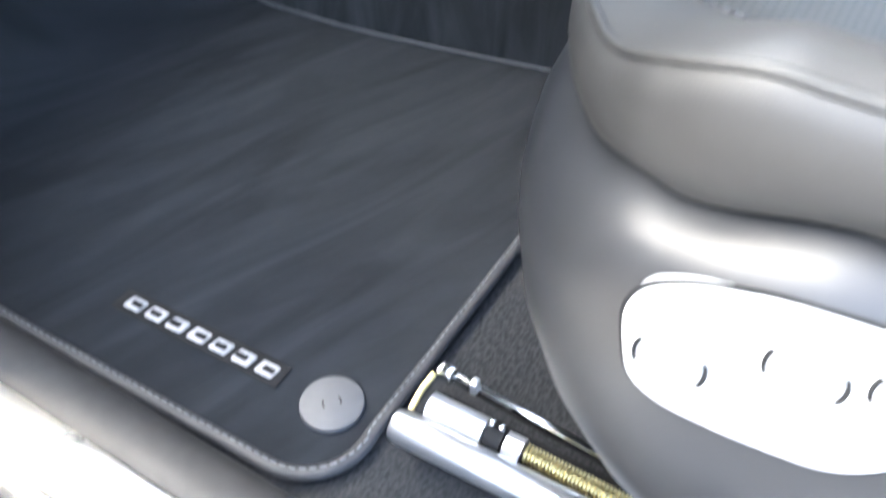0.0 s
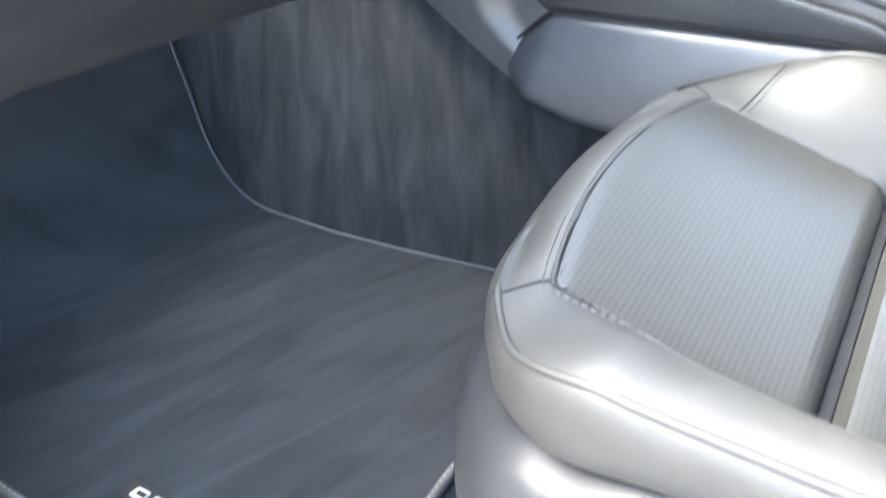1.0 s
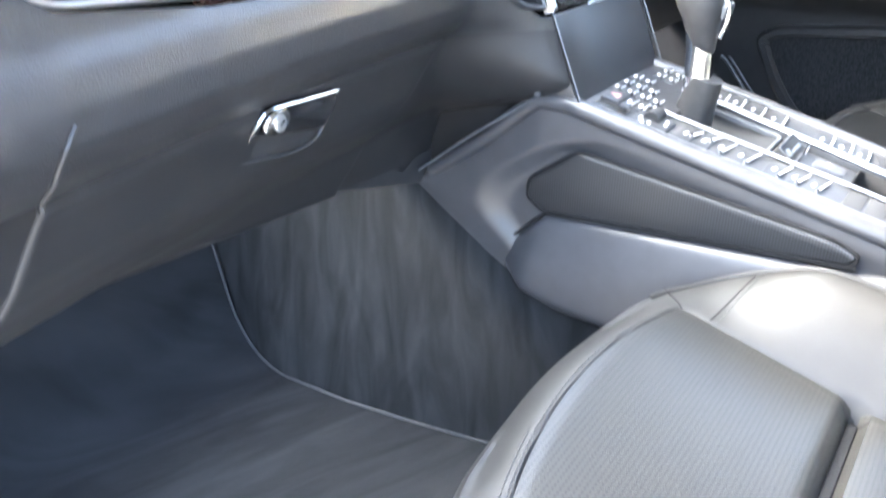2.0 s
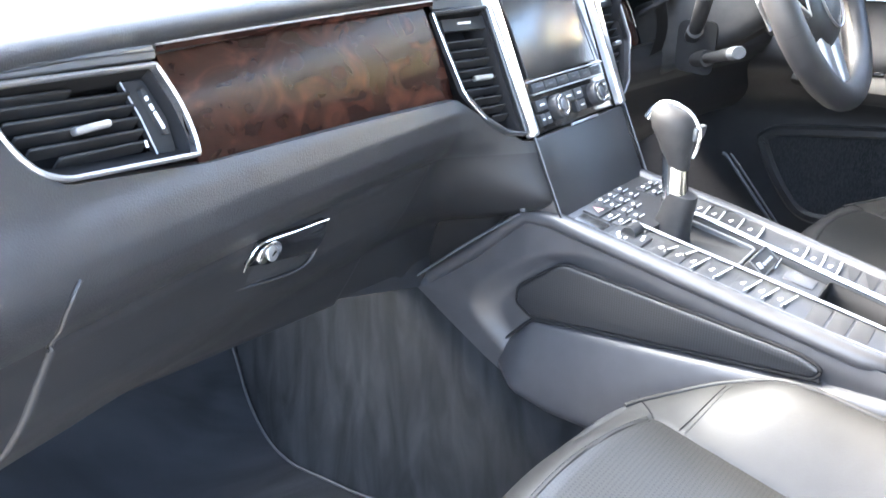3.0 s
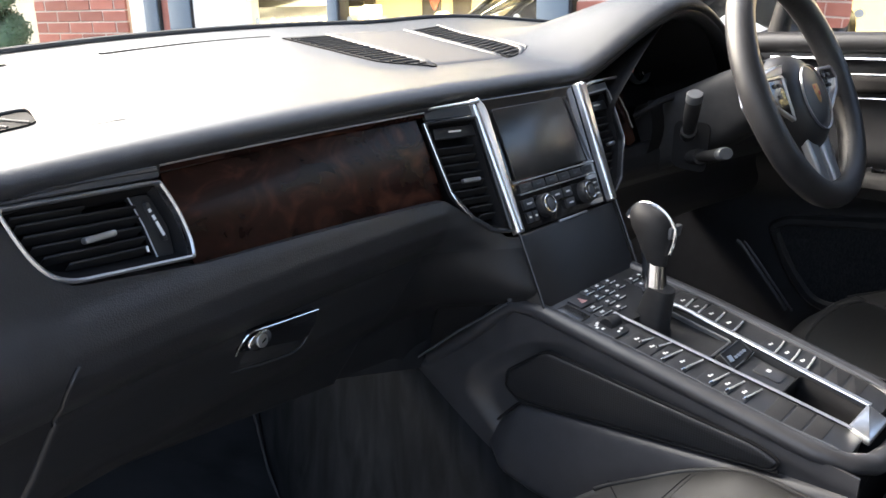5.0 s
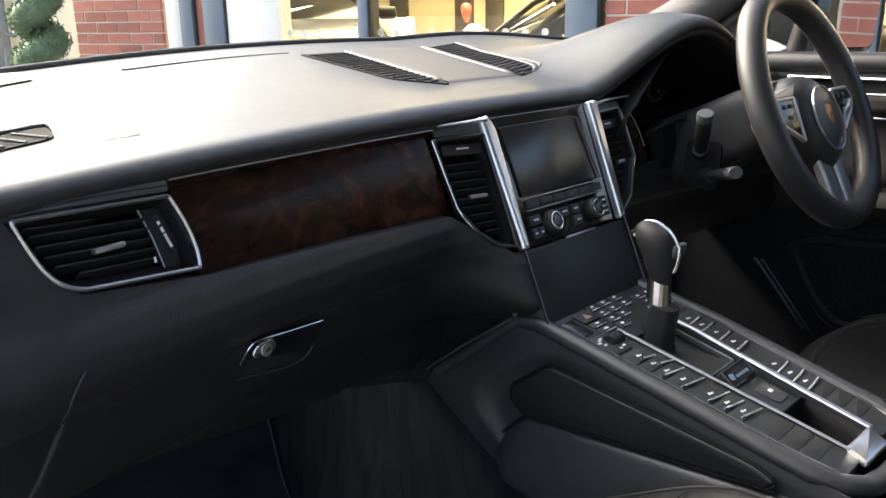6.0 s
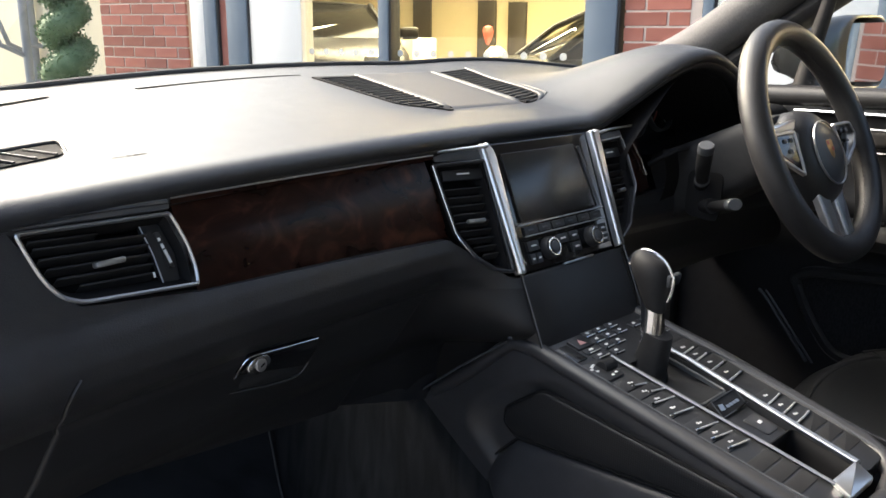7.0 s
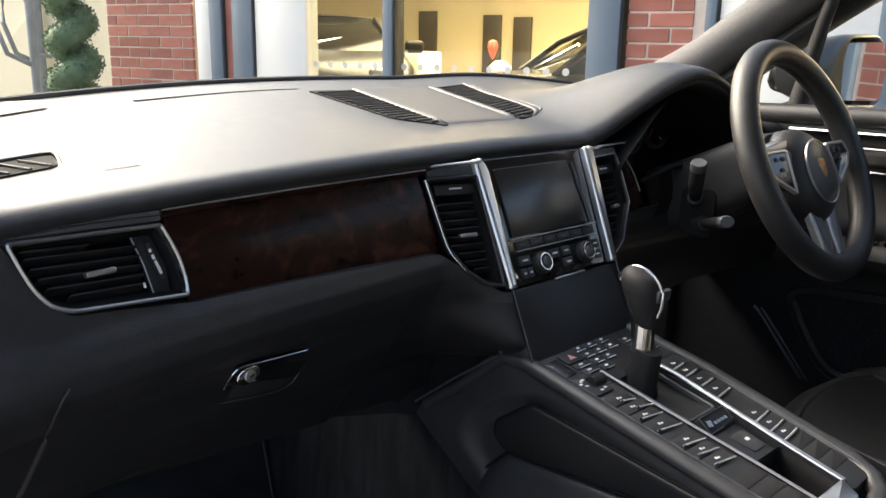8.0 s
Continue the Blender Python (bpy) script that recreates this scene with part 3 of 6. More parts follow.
CON_ZB = [(-1.2, 0.656), (-0.35, 0.656), (-0.12, 0.659), (-0.05, 0.662), (0.003, 0.675), (0.057, 0.703), (0.113, 0.738), (0.176, 0.779), (0.9, 0.86)]


def con_zb(y):
    """Lower edge of the console's side."""
    for (ya_, za_), (yb_, zb_) in zip(CON_ZB, CON_ZB[1:]):
        if y <= yb_:
            return za_ + (zb_ - za_) * (y - ya_) / (yb_ - ya_)
    return CON_ZB[-1][1]


def tunnel(side):
    def fn(u, v):
        y = -1.0 + 1.68 * u
        x0 = 0.5 * foot_x(y) + 0.25 * foot_x(y - 0.05) + 0.25 * foot_x(y + 0.05)
        z0 = 0.374
        z = z0 + (con_zb(y) + 0.008 - z0) * v
        x = x0 + (-0.128 - x0) * smooth(0.0, 0.9, v) - 0.004 * math.sin(math.pi * v) * math.sin(9 * y)
        return Vector((x * side, y, z))
    return sheet(fn, 90, 36, (0.012 * side, 0, 0))


for side in (1, -1):
    tagged(part("tunnel_carpet", tunnel(side), M_TUNNEL), "charcoal carpet on the side of the centre tunnel, brushed in streaks", "carpet", kind="structure")


# door sill
SILL = [(-0.707, 0.36), (-0.711, 0.40), (-0.718, 0.432), (-0.732, 0.449), (-0.752, 0.4555), (-0.766, 0.452)]
PLATE = [(-0.766, 0.449), (-0.768, 0.4555), (-0.78, 0.457), (-0.80, 0.454), (-0.806, 0.445)]
OUTER = [(-0.806, 0.445), (-0.83, 0.44), (-0.86, 0.42), (-0.9, 0.36), (-0.915, 0.27), (-0.9, 0.2), (-0.7, 0.18)]
sill = thing("door_sill", "black door sill trim with a bright metal scuff plate", "door sill", kind="structure")
for name, prof, mat, ya, yb in (("sill_trim", SILL, M_RUBBER, -1.15, 0.5), ("scuff_plate", PLATE, M_SILL, -0.9, 0.17), ("sill_panel", OUTER, M_BODY, -1.15, 0.6)):
    bm = surf(lambda u, v: (lambda p: Vector((p.x, ya + (yb - ya) * u, p.y)))(interp(prof, v)), 6, 24)
    part(name, bm, mat, sill, mods=[("SOLIDIFY", (0.004, -1))])

# roof, pillars and back, closing the cabin
def roof(u, v):
    x, y = -0.56 + 1.12 * u, -2.6 + 2.45 * v
    return Vector((x, y, 1.62 - 0.10 * (x / 0.56) ** 2 - 0.06 * smooth(-0.6, -0.15, y) - 0.12 * smooth(-1.8, -2.6, y)))


tagged(part("roof", surf(roof, 16, 24), M_HEADLINER, mods=[("SOLIDIFY", (0.04, 1))]), "pale grey cloth headlining under the car's roof", "roof", kind="structure")
for side in (-1, 1):
    w_ = 0.1 if side > 0 else 0.07
    path = [((0.665 + w_) * side, 0.42, 1.20), ((0.665 + w_) * side, 0.25, 1.28), ((0.655 + w_) * side, 0.07, 1.40), ((0.63 + w_) * side, -0.10, 1.50), (0.60 * side, -0.3, 1.545), (0.575 * side, -0.7, 1.57), (0.565 * side, -1.3, 1.56), (0.56 * side, -2.2, 1.47), (0.6 * side, -2.7, 1.2)]
    pts = [interp(path, k / 40) for k in range(41)]
    tagged(part("roof_pillar", tube(pts, 0.055 + 0.11 * w_, 14, flat=0.75), M_PLASTIC if side < 0 else M_PILLAR), "dark cloth-covered windscreen pillar trim" if side < 0 else "grey cloth-covered windscreen pillar trim", "pillar", kind="structure")
    if side > 0:
        tagged(part("pillar_seal", tube([p + Vector((0.012, -0.045, -0.05)) for p in pts[:20]], 0.036, 12, flat=0.7), M_RUBBER), "black rubber seal along the windscreen pillar", "seal", kind="structure")
    bp = [(0.70 * side, -1.12, 0.4), (0.70 * side, -1.12, 0.9), (0.67 * side, -1.14, 1.2), (0.6 * side, -1.18, 1.53)]
    tagged(part("door_post", tube([interp(bp, k / 16) for k in range(17)], 0.07, 10, flat=0.6, up=(0, 1, 0)), M_PLASTIC), "black trimmed door post", "pillar", kind="structure")
    bm = box((0.06, 1.6, 0.9), pose(0.72 * side, -1.95, 0.78), 0.02)
    tagged(part("rear_side_panel", bm, M_PLASTIC), "black trimmed rear side panel", "panel", kind="structure")
tagged(part("rear_panel", box((1.4, 0.06, 0.9), pose(0, -2.75, 0.78), 0.02), M_PLASTIC), "black trimmed rear panel", "panel", kind="structure")
tagged(part("rear_floor", box((1.4, 1.7, 0.04), pose(0, -1.9, 0.37), 0.01), M_CARPET), "charcoal carpet in the rear", "carpet", kind="structure")

# unseen bulkhead, kick panels and open passenger door, added to close and shade the footwell
tagged(part("bulkhead", box((1.56, 0.05, 0.9), pose(0, 0.70, 0.77), 0.01), M_CARPET), "carpeted bulkhead ahead of the footwell", "bulkhead", kind="structure")
for side in (-1, 1):
    tagged(part("kick_panel", box((0.05, 0.46, 0.86), pose(0.775 * side, 0.49, 0.74), 0.012), M_PLASTIC), "black kick panel beside the footwell", "panel", kind="structure")
pd = thing("passenger_door", "black-lined passenger door, swung wide open", "car door")
PDM = pose(-0.86, 0.44, 0, 0, 0, -76)
part("door_lining", box((0.09, 1.05, 0.86), PDM @ pose(0, -0.53, 0.76), 0.03, 3), M_PLASTIC, pd)
part("door_frame", tube([PDM @ Vector(p) for p in ((0, -0.02, 1.18), (0.03, -0.25, 1.38), (0.08, -0.5, 1.5), (0.09, -0.95, 1.5), (0.02, -1.04, 1.18))], 0.025, 8), M_RUBBER, pd)
# ---- floor mat ----
mat_ob = thing("floor_mat", "dark charcoal velour floor mat with stitched binding and lettering bars", "floor mat")
D1 = 0.93


def mat_d(y):
    """Path value of the flat part of the carpet at y (bisection)."""
    a, b_ = 0.0, 0.6
    for _ in range(30):
        c = (a + b_) / 2
        if floor_profile(c).x < y:
            a = c
        else:
            b_ = c
    return a


D0 = mat_d(-0.083)


def mat_left(y):
    """Outer edge of the mat, with its rounded rear corner."""
    d, r = y + 0.083, 0.05
    return -0.6945 - 0.03 * min(y, 0.25) + (r - math.sqrt(max(0.0, r * r - (r - d) ** 2)) if d < r else 0.0)


def mat_right(y):
    return foot_x(y) - 0.004


def mat_pt(u, v, lift):
    d = D0 + (D1 - D0) * v
    y = floor_profile(d).x
    xl, xr = mat_left(y), mat_right(y)
    return carpet_pt(xl + (xr - xl) * u, d, lift)


bm = surf(lambda u, v: mat_pt(u, v ** 1.8, 0.009), 40, 110)
part("velour", bm, M_VELOUR, mat_ob, "brushed dark velour pile")
def rim_path(ins_, lift):
    pts = []
    for k in range(60):
        v = 1 - k / 59
        p = mat_pt(0, v ** 1.8, lift)
        pts.append(p + Vector((ins_, 0, 0)))
    for k in range(1, 40):
        pts.append(mat_pt(k / 39, 0.0, lift) + Vector((0, ins_, 0)))
    return pts


part("binding", tube(rim_path(0.001, 0.0075), 0.0065, 10, flat=0.75), M_MATEDGE, mat_ob, "stitched black binding")
def inner_pt(d):
    """Inner edge of the mat, against the foot of the tunnel."""
    p = carpet_pt(0, d)
    return carpet_pt(foot_x(p.y) - 0.004, d, 0.0125)


part("inner_binding", tube([inner_pt(D0 + (0.97 - D0) * k / 90) for k in range(91)], 0.0021, 8), M_BINDING, mat_ob, "thin paler piped edge along the tunnel")
MZ = carpet_pt(0, mat_d(0.09), 0.0105).z
LP = pose(-0.630, 0.0985, MZ, 0, 0, 2.4)
pl = part("letter_plate", box((0.0235, 0.181, 0.0012), LP @ pose(0, 0, 0.0002), 0.0004), M_DARK, mat_ob, "black plate with seven bright lettering bars")
for k in range(7):
    LK = LP @ pose(0, 0.0725 - 0.0242 * k, 0.0007, 0, 0, 0)
    part("bar", slab(rounded([(-0.0065, -0.0088), (0.0065, -0.0108), (0.0065, 0.0068), (-0.0065, 0.0088)], 0.002, 3), 0.0012, LK, 0.0004), M_LETTER, pl)
    part("bar_slit", slab(rounded([(-0.0028, -0.0062), (0.0028, -0.0068), (0.0028, 0.0048), (-0.0028, 0.0054)], 0.001, 2), 0.0004, LK @ pose(0, 0.002 * ((k % 3) - 1), 0.0011)), M_DARK, pl)
FX = pose(-0.626, -0.041, MZ)
fx = part("fixing", disc(0.0262, 0.004, FX @ pose(0, 0, -0.0005), 0.0015, 36), M_FIXING, mat_ob, "round grey mat fixing")
for a0 in (1.9, -1.2):
    part("fixing_mark", tube([FX @ Vector((0.0072 * math.cos(a0 + 0.2 * k), 0.0072 * math.sin(a0 + 0.2 * k), 0.0036)) for k in range(6)], 0.0006, 5), M_DARK, fx)
# ---- dashboard ----
def yw(x):
    return 0.09 - 0.045 * (abs(x) / 0.57) ** 2


def face_y(x, z):
    return yw(x) - 0.3 * (1.15 - z)


def bump(x):
    """Profile of the instrument hood across the car."""
    d = abs(x - 0.37) / (0.226 if x < 0.37 else 0.29)
    return max(0.0, 1 - d ** 1.8) ** 1.6 if d < 1 else 0.0


def top_z(x, y):
    skirt = 0.003 * math.exp(-((x - 0.37) / 0.26) ** 2)
    return 1.193 + 0.14 * (y - 0.16) + (0.106 * bump(x) + skirt) * (1 - 0.9 * smooth(0.06, 0.38, y))


def ws_y(x):
    return 0.55 - 0.35 * x * x


dash = thing("dashboard", "black leather dashboard with burr walnut trim and chrome-edged vents", "dashboard")


def top_pad(u, v):
    x = -0.75 + 1.5 * u
    lip = yw(x) - 0.002 - 0.045 * bump(x)
    zt = top_z(x, lip + 0.03)
    rows = [(lip + 0.03, zt - 0.031), (lip + 0.004, zt - 0.029), (lip - 0.006, zt - 0.022), (lip - 0.006, zt - 0.013), (lip + 0.006, zt - 0.004), (lip + 0.03, zt)]
    n = len(rows) - 1
    if v < 0.3:
        p = interp(rows, v / 0.3)
        return Vector((x, p.x, p.y))
    y = lip + 0.03 + (ws_y(x) - lip - 0.03) * (v - 0.3) / 0.7
    return Vector((x, y, top_z(x, y)))


part("top_pad", sheet(top_pad, 140, 70, (0, 0.004, -0.008)), M_TOP, dash, "black leather-covered top pad, grained")

OFF = [(1.16, -0.003), (1.07, -0.028), (1.056, -0.04), (1.04, -0.047), (1.02, -0.046), (1.0, -0.034), (0.985, -0.018)]


def off(z):
    if z >= OFF[0][0]:
        return OFF[0][1]
    for (za, a), (zb, b_) in zip(OFF, OFF[1:]):
        if z >= zb:
            t = (za - z) / (za - zb)
            return a + (b_ - a) * t
    return OFF[-1][1]


def ztop(x):
    a = abs(x)
    if a < 0.205:
        return 0.998 + 0.056 * max(0.0, min(1, (a - 0.13) / 0.075))
    if a < 0.55:
        return 1.054 + 0.014 * (a - 0.205) / 0.345
    if a < 0.665:
        return 1.068 + 0.0145 * (a - 0.55) / 0.115
    if a < 0.715:
        t = (a - 0.665) / 0.05
        return 1.0825 + 0.0675 * t ** 1.6
    return 1.15


def col_w(a, z):
    """How far the dash has turned into the centre column, at a from the middle."""
    t = max(0.0, min(1.0, (0.206 - a) / (0.206 - 0.119)))
    return 0.82 * t + 0.18 * t * t * (3 - 2 * t)


def col_y(z):
    return (z - 1.0) * 0.435 - 0.004


def lower_pad(side):
    def fn(u, v):
        a = 0.775 - 0.657 * u
        zt = ztop(a)
        z = zt + (0.985 - zt) * v
        w = col_w(a, z)
        return Vector((a * side, (1 - w) * (yw(a) + off(z)) + w * col_y(z), z))
    return sheet(fn, 100, 24, (0, 0.01, 0))


part("lower_pad", lower_pad(-1), M_PAD, dash, "black leather-grained knee pad below the walnut trim")
part("lower_pad", lower_pad(1), M_PAD, dash)


def wood(u, v):
    z = 1.151 - 0.001 * u - (0.083 + 0.014 * u) * v
    x = -0.566 + 0.010 * v + (0.3565 + 0.006 * v) * u
    return Vector((x, face_y(x, z) - 0.003 * math.sin(math.pi * v), z))


part("walnut_trim", sheet(wood, 60, 20, (0, 0.008, 0)), M_WOOD, dash, "glossy dark burr walnut veneer panel")

# plain core behind the trim
part("core", box((0.94, 0.02, 0.24), pose(-0.28, 0.16, 1.05)), M_DARK, dash)
part("core", box((0.56, 0.02, 0.34), pose(0.47, 0.2, 1.02)), M_DARK, dash)
part("core_top", box((0.94, 0.1, 0.01), pose(-0.28, 0.14, 1.163)), M_DARK, dash)

# glovebox
def glove_zb(x):
    """Lower edge of the panel under the dashboard."""
    return 0.84 - 0.025 * (x + 0.6) / 0.4 - 0.03 * smooth(-0.2, -0.13, x)


def glove_y(x, z):
    zb = glove_zb(x)
    w0 = yw(x)
    pts = [(1.0, w0 - 0.034), (0.985, w0 - 0.018), (0.97, w0 - 0.0095), (0.95, w0 - 0.001), (0.93, w0 + 0.007), (0.915, w0 + 0.016), (0.90, w0 + 0.027), (0.875, w0 + 0.052), (zb, 0.152)]
    if x > -0.2:
        pts[-1] = (zb, 0.152 + 0.02 * smooth(-0.2, -0.13, x))
    for (za, a), (zz, b_) in zip(pts, pts[1:]):
        if z >= zz:
            y = a + (b_ - a) * (za - z) / (za - zz)
            break
    else:
        y = pts[-1][1]
    zl = 0.922 + 0.78 * max(0.0, abs(x) - 0.122)
    w = col_w(abs(x), z) * smooth(zl - 0.06, zl + 0.012, z)
    return (1 - w) * y + w * col_y(z)


def lower_panel(side):
    def fn(u, v):
        x = -0.775 + 0.662 * u
        zb = glove_zb(x)
        if v > 0.85:
            t = (v - 0.85) / 0.15
            return Vector((x * side, glove_y(x, zb) + 0.001 + 0.05 * t, zb - 0.004 * math.sin(t * 3.14)))
        z = 0.992 + (zb - 0.992) * v / 0.85
        return Vector((x * side, glove_y(x, z) + 0.001, z))
    return sheet(fn, 70, 34, (0, 0.012, 0))


part("lower_panel", lower_panel(1), M_GLOVE, dash)
part("lower_panel", lower_panel(-1), M_GLOVE, dash)


def glove_lid(u, v):
    xl, xr = -0.696 - 0.055 * v, -0.217 - 0.085 * v
    u_ = 0.5 - 0.5 * math.cos(math.pi * u)
    x = xl + (xr - xl) * u_
    zb = glove_zb(x) - 0.002
    z = 0.989 + (zb - 0.989) * v
    e = max(0.0, min(x - xl, xr - x, 0.006) / 0.006)
    return Vector((x, glove_y(x, z) + 0.002 - 0.0055 * smooth(0.990, 0.974, z) * (1 - (1 - e) ** 2) ** 0.5, z))


lid = part("glovebox_lid", sheet(glove_lid, 90, 40, (0, 0.006, 0)), M_GLOVE, dash, "black grained glovebox lid, closed")
# the lid's outer edge runs up over the pad's crest
EDGE = [(-0.684, 1.031), (-0.692, 1.021), (-0.696, 1.006), (-0.6975, 0.992), (-0.699, 0.980)]
for dx, r, mt in ((0.0, 0.0018, M_PAD), (-0.0028, 0.0011, M_DARK)):
    part("lid_edge", tube([Vector((p.x + dx, yw(p.x) + off(p.y) + 0.0002, p.y)) for p in (interp([(x, z, 0) for x, z in EDGE], k / 20) for k in range(21))], r, 8), mt, lid)
# latch: a recessed finger plate with a lock
LM = plane_m((-0.457, glove_y(-0.457, 0.966) - 0.0035, 0.966), (1, 0.1, 0), (0, -0.4, 1))
latch = part("latch_plate", slab(rounded([(-0.056, 0.001), (-0.046, -0.002), (0.036, -0.022), (0.046, -0.02), (0.054, -0.002), (0.049, 0.013), (-0.043, 0.021)], 0.004), 0.006, LM, 0.002), M_GLOSS, lid, "gloss black latch with chrome edge")
part("latch_edge", tube([LM @ interp([(-0.057, -0.003, 0.005), (-0.053, 0.010, 0.006), (-0.044, 0.0205, 0.006), (-0.02, 0.0195, 0.006), (0.0, 0.0175, 0.006), (0.05, 0.0135, 0.006)], k / 24) for k in range(25)], lambda q: 0.0013 - 0.0006 * q, 6), M_CHROME, latch)
lock = part("lock", slab([(0.0145 * math.cos(0.2618 * k), 0.0105 * math.sin(0.2618 * k)) for k in range(24)], 0.006, LM @ pose(-0.030, 0.0065, 0.003, -14, 0, 8), 0.0018, 3), M_CHROME, latch, "oval chrome lock")
part("lock_core", disc(0.0072, 0.002, LM @ pose(-0.029, 0.0075, 0.0086, -24, 6, 0), 0.0008, 16), M_SILVER, lock)
part("key_slot", box((0.008, 0.0016, 0.0006), LM @ pose(-0.029, 0.0078, 0.0108, -24, 6, 30)), M_DARK, lock)
part("finger_recess", slab(rounded([(-0.06, -0.026), (0.03, -0.04), (0.05, -0.028), (0.044, -0.018), (-0.045, 0.0)], 0.01), 0.004, LM @ pose(0, 0, -0.003), 0.002), M_PLASTIC, lid)
part("recess_lip", tube([LM @ interp([(-0.058, -0.027, 0.0), (-0.01, -0.036, 0.0012), (0.03, -0.0405, 0.0012), (0.047, -0.032, 0.0012), (0.055, -0.012, 0.0)], k / 20) for k in range(21)], 0.0016, 8), M_PLASTIC, lid)

for side in (-1, 1):
    part("column_side", loft([[Vector((x * side, y, z)) for y, z in ((-0.012, 0.915), (0.016, 0.99), (0.12, 0.99), (0.165, 0.95), (0.165, 0.788), (0.012, 0.895))] for x in (0.09, 0.108)]), M_DARK, dash, smooth=False)
for side in (-1, 1):
    fp = [(-0.31, 0.822), (-0.135, 0.776), (-0.10, 0.776), (-0.10, 0.95), (-0.31, 0.95)]
    part("lower_filler", slab([(p[0] * side, p[1]) for p in (fp if side > 0 else fp[::-1])], 0.01, plane_m((0, 0.172, 0), (1, 0, 0), (0, 0, 1))), M_PLASTIC, dash, smooth=False)
# centre stack
STACK = plane_m((0, 0, 1.0), (1, 0, 0), (0, 0.067, 0.154))


def on_stack(pts, depth, mat, name, label="", lift=0.0, bevel=0.0008, parent=dash):
    return part(name, slab(pts, depth, STACK @ pose(0, 0, lift), bevel), mat, parent, label)


def rect(x0, y0, x1, y1, r=0.001):
    return rounded([(x0, y0), (x1, y0), (x1, y1), (x0, y1)], r, 3)


part("stack_panel", slab(rounded([(-0.111, 0.0), (0.107, 0.0), (0.118, 0.178), (-0.106, 0.178)], 0.003, 3), 0.02, STACK @ pose(0, 0, -0.024), 0.002), M_GLOSS, dash, "gloss black centre panel")
scr = on_stack(rounded([(-0.0855, 0.066), (0.083, 0.066), (0.0735, 0.162), (-0.0855, 0.162)], 0.002, 3), 0.003, M_SCREEN, "screen", "switched-off touch screen", -0.003)
part("screen_edge", slab([(0.0945, 0.066), (0.0965, 0.066), (0.0855, 0.158), (0.0838, 0.158)], 0.003, STACK @ pose(0, 0, -0.003), 0.0006), M_GREYTRIM, dash)
on_stack(rect(-0.091, 0.0615, 0.101, 0.0635, 0.0006), 0.0035, M_SILVER, "bright_line", lift=-0.003)
for k in range(6):
    x0 = -0.082 + 0.0295 * k
    b_ = on_stack(rect(x0, 0.0485, x0 + 0.0275, 0.0595), 0.003, M_PLASTIC, "button", lift=-0.004)
    part("marking", slab(rect(x0 + 0.008, 0.053, x0 + 0.018, 0.0552, 0.0005), 0.0004, STACK @ pose(0, 0, -0.001)), M_GREYTRIM, b_)
on_stack(rect(-0.083, 0.0455, 0.093, 0.0472, 0.0006), 0.004, M_SILVER, "bright_line", lift=-0.003)
for x0, y0, w, h in ((-0.086, 0.026, 0.024, 0.013), (-0.086, 0.008, 0.011, 0.014), (-0.073, 0.008, 0.011, 0.014), (-0.022, 0.026, 0.024, 0.013), (0.006, 0.026, 0.02, 0.013), (0.006, 0.01, 0.02, 0.013), (0.076, 0.026, 0.018, 0.013), (0.076, 0.01, 0.018, 0.013)):
    b_ = on_stack(rect(x0, y0, x0 + w, y0 + h), 0.004, M_PLASTIC, "button", lift=-0.004)
    part("marking", slab(rect(x0 + w * 0.3, y0 + h * 0.42, x0 + w * 0.75, y0 + h * 0.6, 0.0005), 0.0004, STACK @ pose(0, 0, 0.0001)), M_MARK, b_)
for x0 in (-0.042, 0.057):
    kn = part("knob", disc(0.0155, 0.012, STACK @ pose(x0, 0.024, -0.004), 0.003, 28), M_PLASTIC, dash, "round black knob with bright ring")
    part("knob_ring", frame_ring([(0.0125 * math.cos(a), 0.0125 * math.sin(a)) for a in (6.2832 * k / 28 for k in range(28))], [(0.0105 * math.cos(a), 0.0105 * math.sin(a)) for a in (6.2832 * k / 28 for k in range(28))], 0.002, STACK @ pose(x0, 0.024, 0.0078), 0.0005), M_CHROME, kn)
    part("knob_core", disc(0.0075, 0.003, STACK @ pose(x0, 0.024, 0.0078), 0.001, 20), M_GREYTRIM, kn)
on_stack(rect(-0.026, -0.004, 0.042, -0.0005, 0.0012), 0.003, M_SILVER, "disc_slot_trim", lift=0.0)
part("stack_base", slab(rect(-0.117, -0.104, 0.117, -0.002, 0.004), 0.03, STACK @ pose(0, 0, -0.03), 0.003), M_PAD, dash, "black leather panel below the controls")
for side in (-1, 1):
    part("stack_base_seam", tube([Vector((0.1172 * side, col_y(z) - 0.0006, z)) for z in (0.905, 0.94, 0.97, 1.002)], 0.0014, 6), M_GREYTRIM, dash, "pale edge of the column joint")
    part("stack_base_gap", tube([Vector((0.1192 * side, col_y(z) - 0.0002, z)) for z in (0.905, 0.94, 0.97, 1.002)], 0.0009, 6), M_DARK, dash)
for side in (-1, 1):
    leg = [(0.104, 0.0), (0.1175, 0.0), (0.1365, 0.178), (0.1145, 0.178)] if side > 0 else [(-0.1225, 0.0), (-0.1085, 0.0), (-0.103, 0.158), (-0.1055, 0.169), (-0.112, 0.1765), (-0.127, 0.178)]
    part("chrome_leg", slab(rounded(leg, 0.003, 3), 0.012, STACK @ pose(0, 0, -0.003), 0.0052, 5), M_LEG, dash, "satin chrome upright")


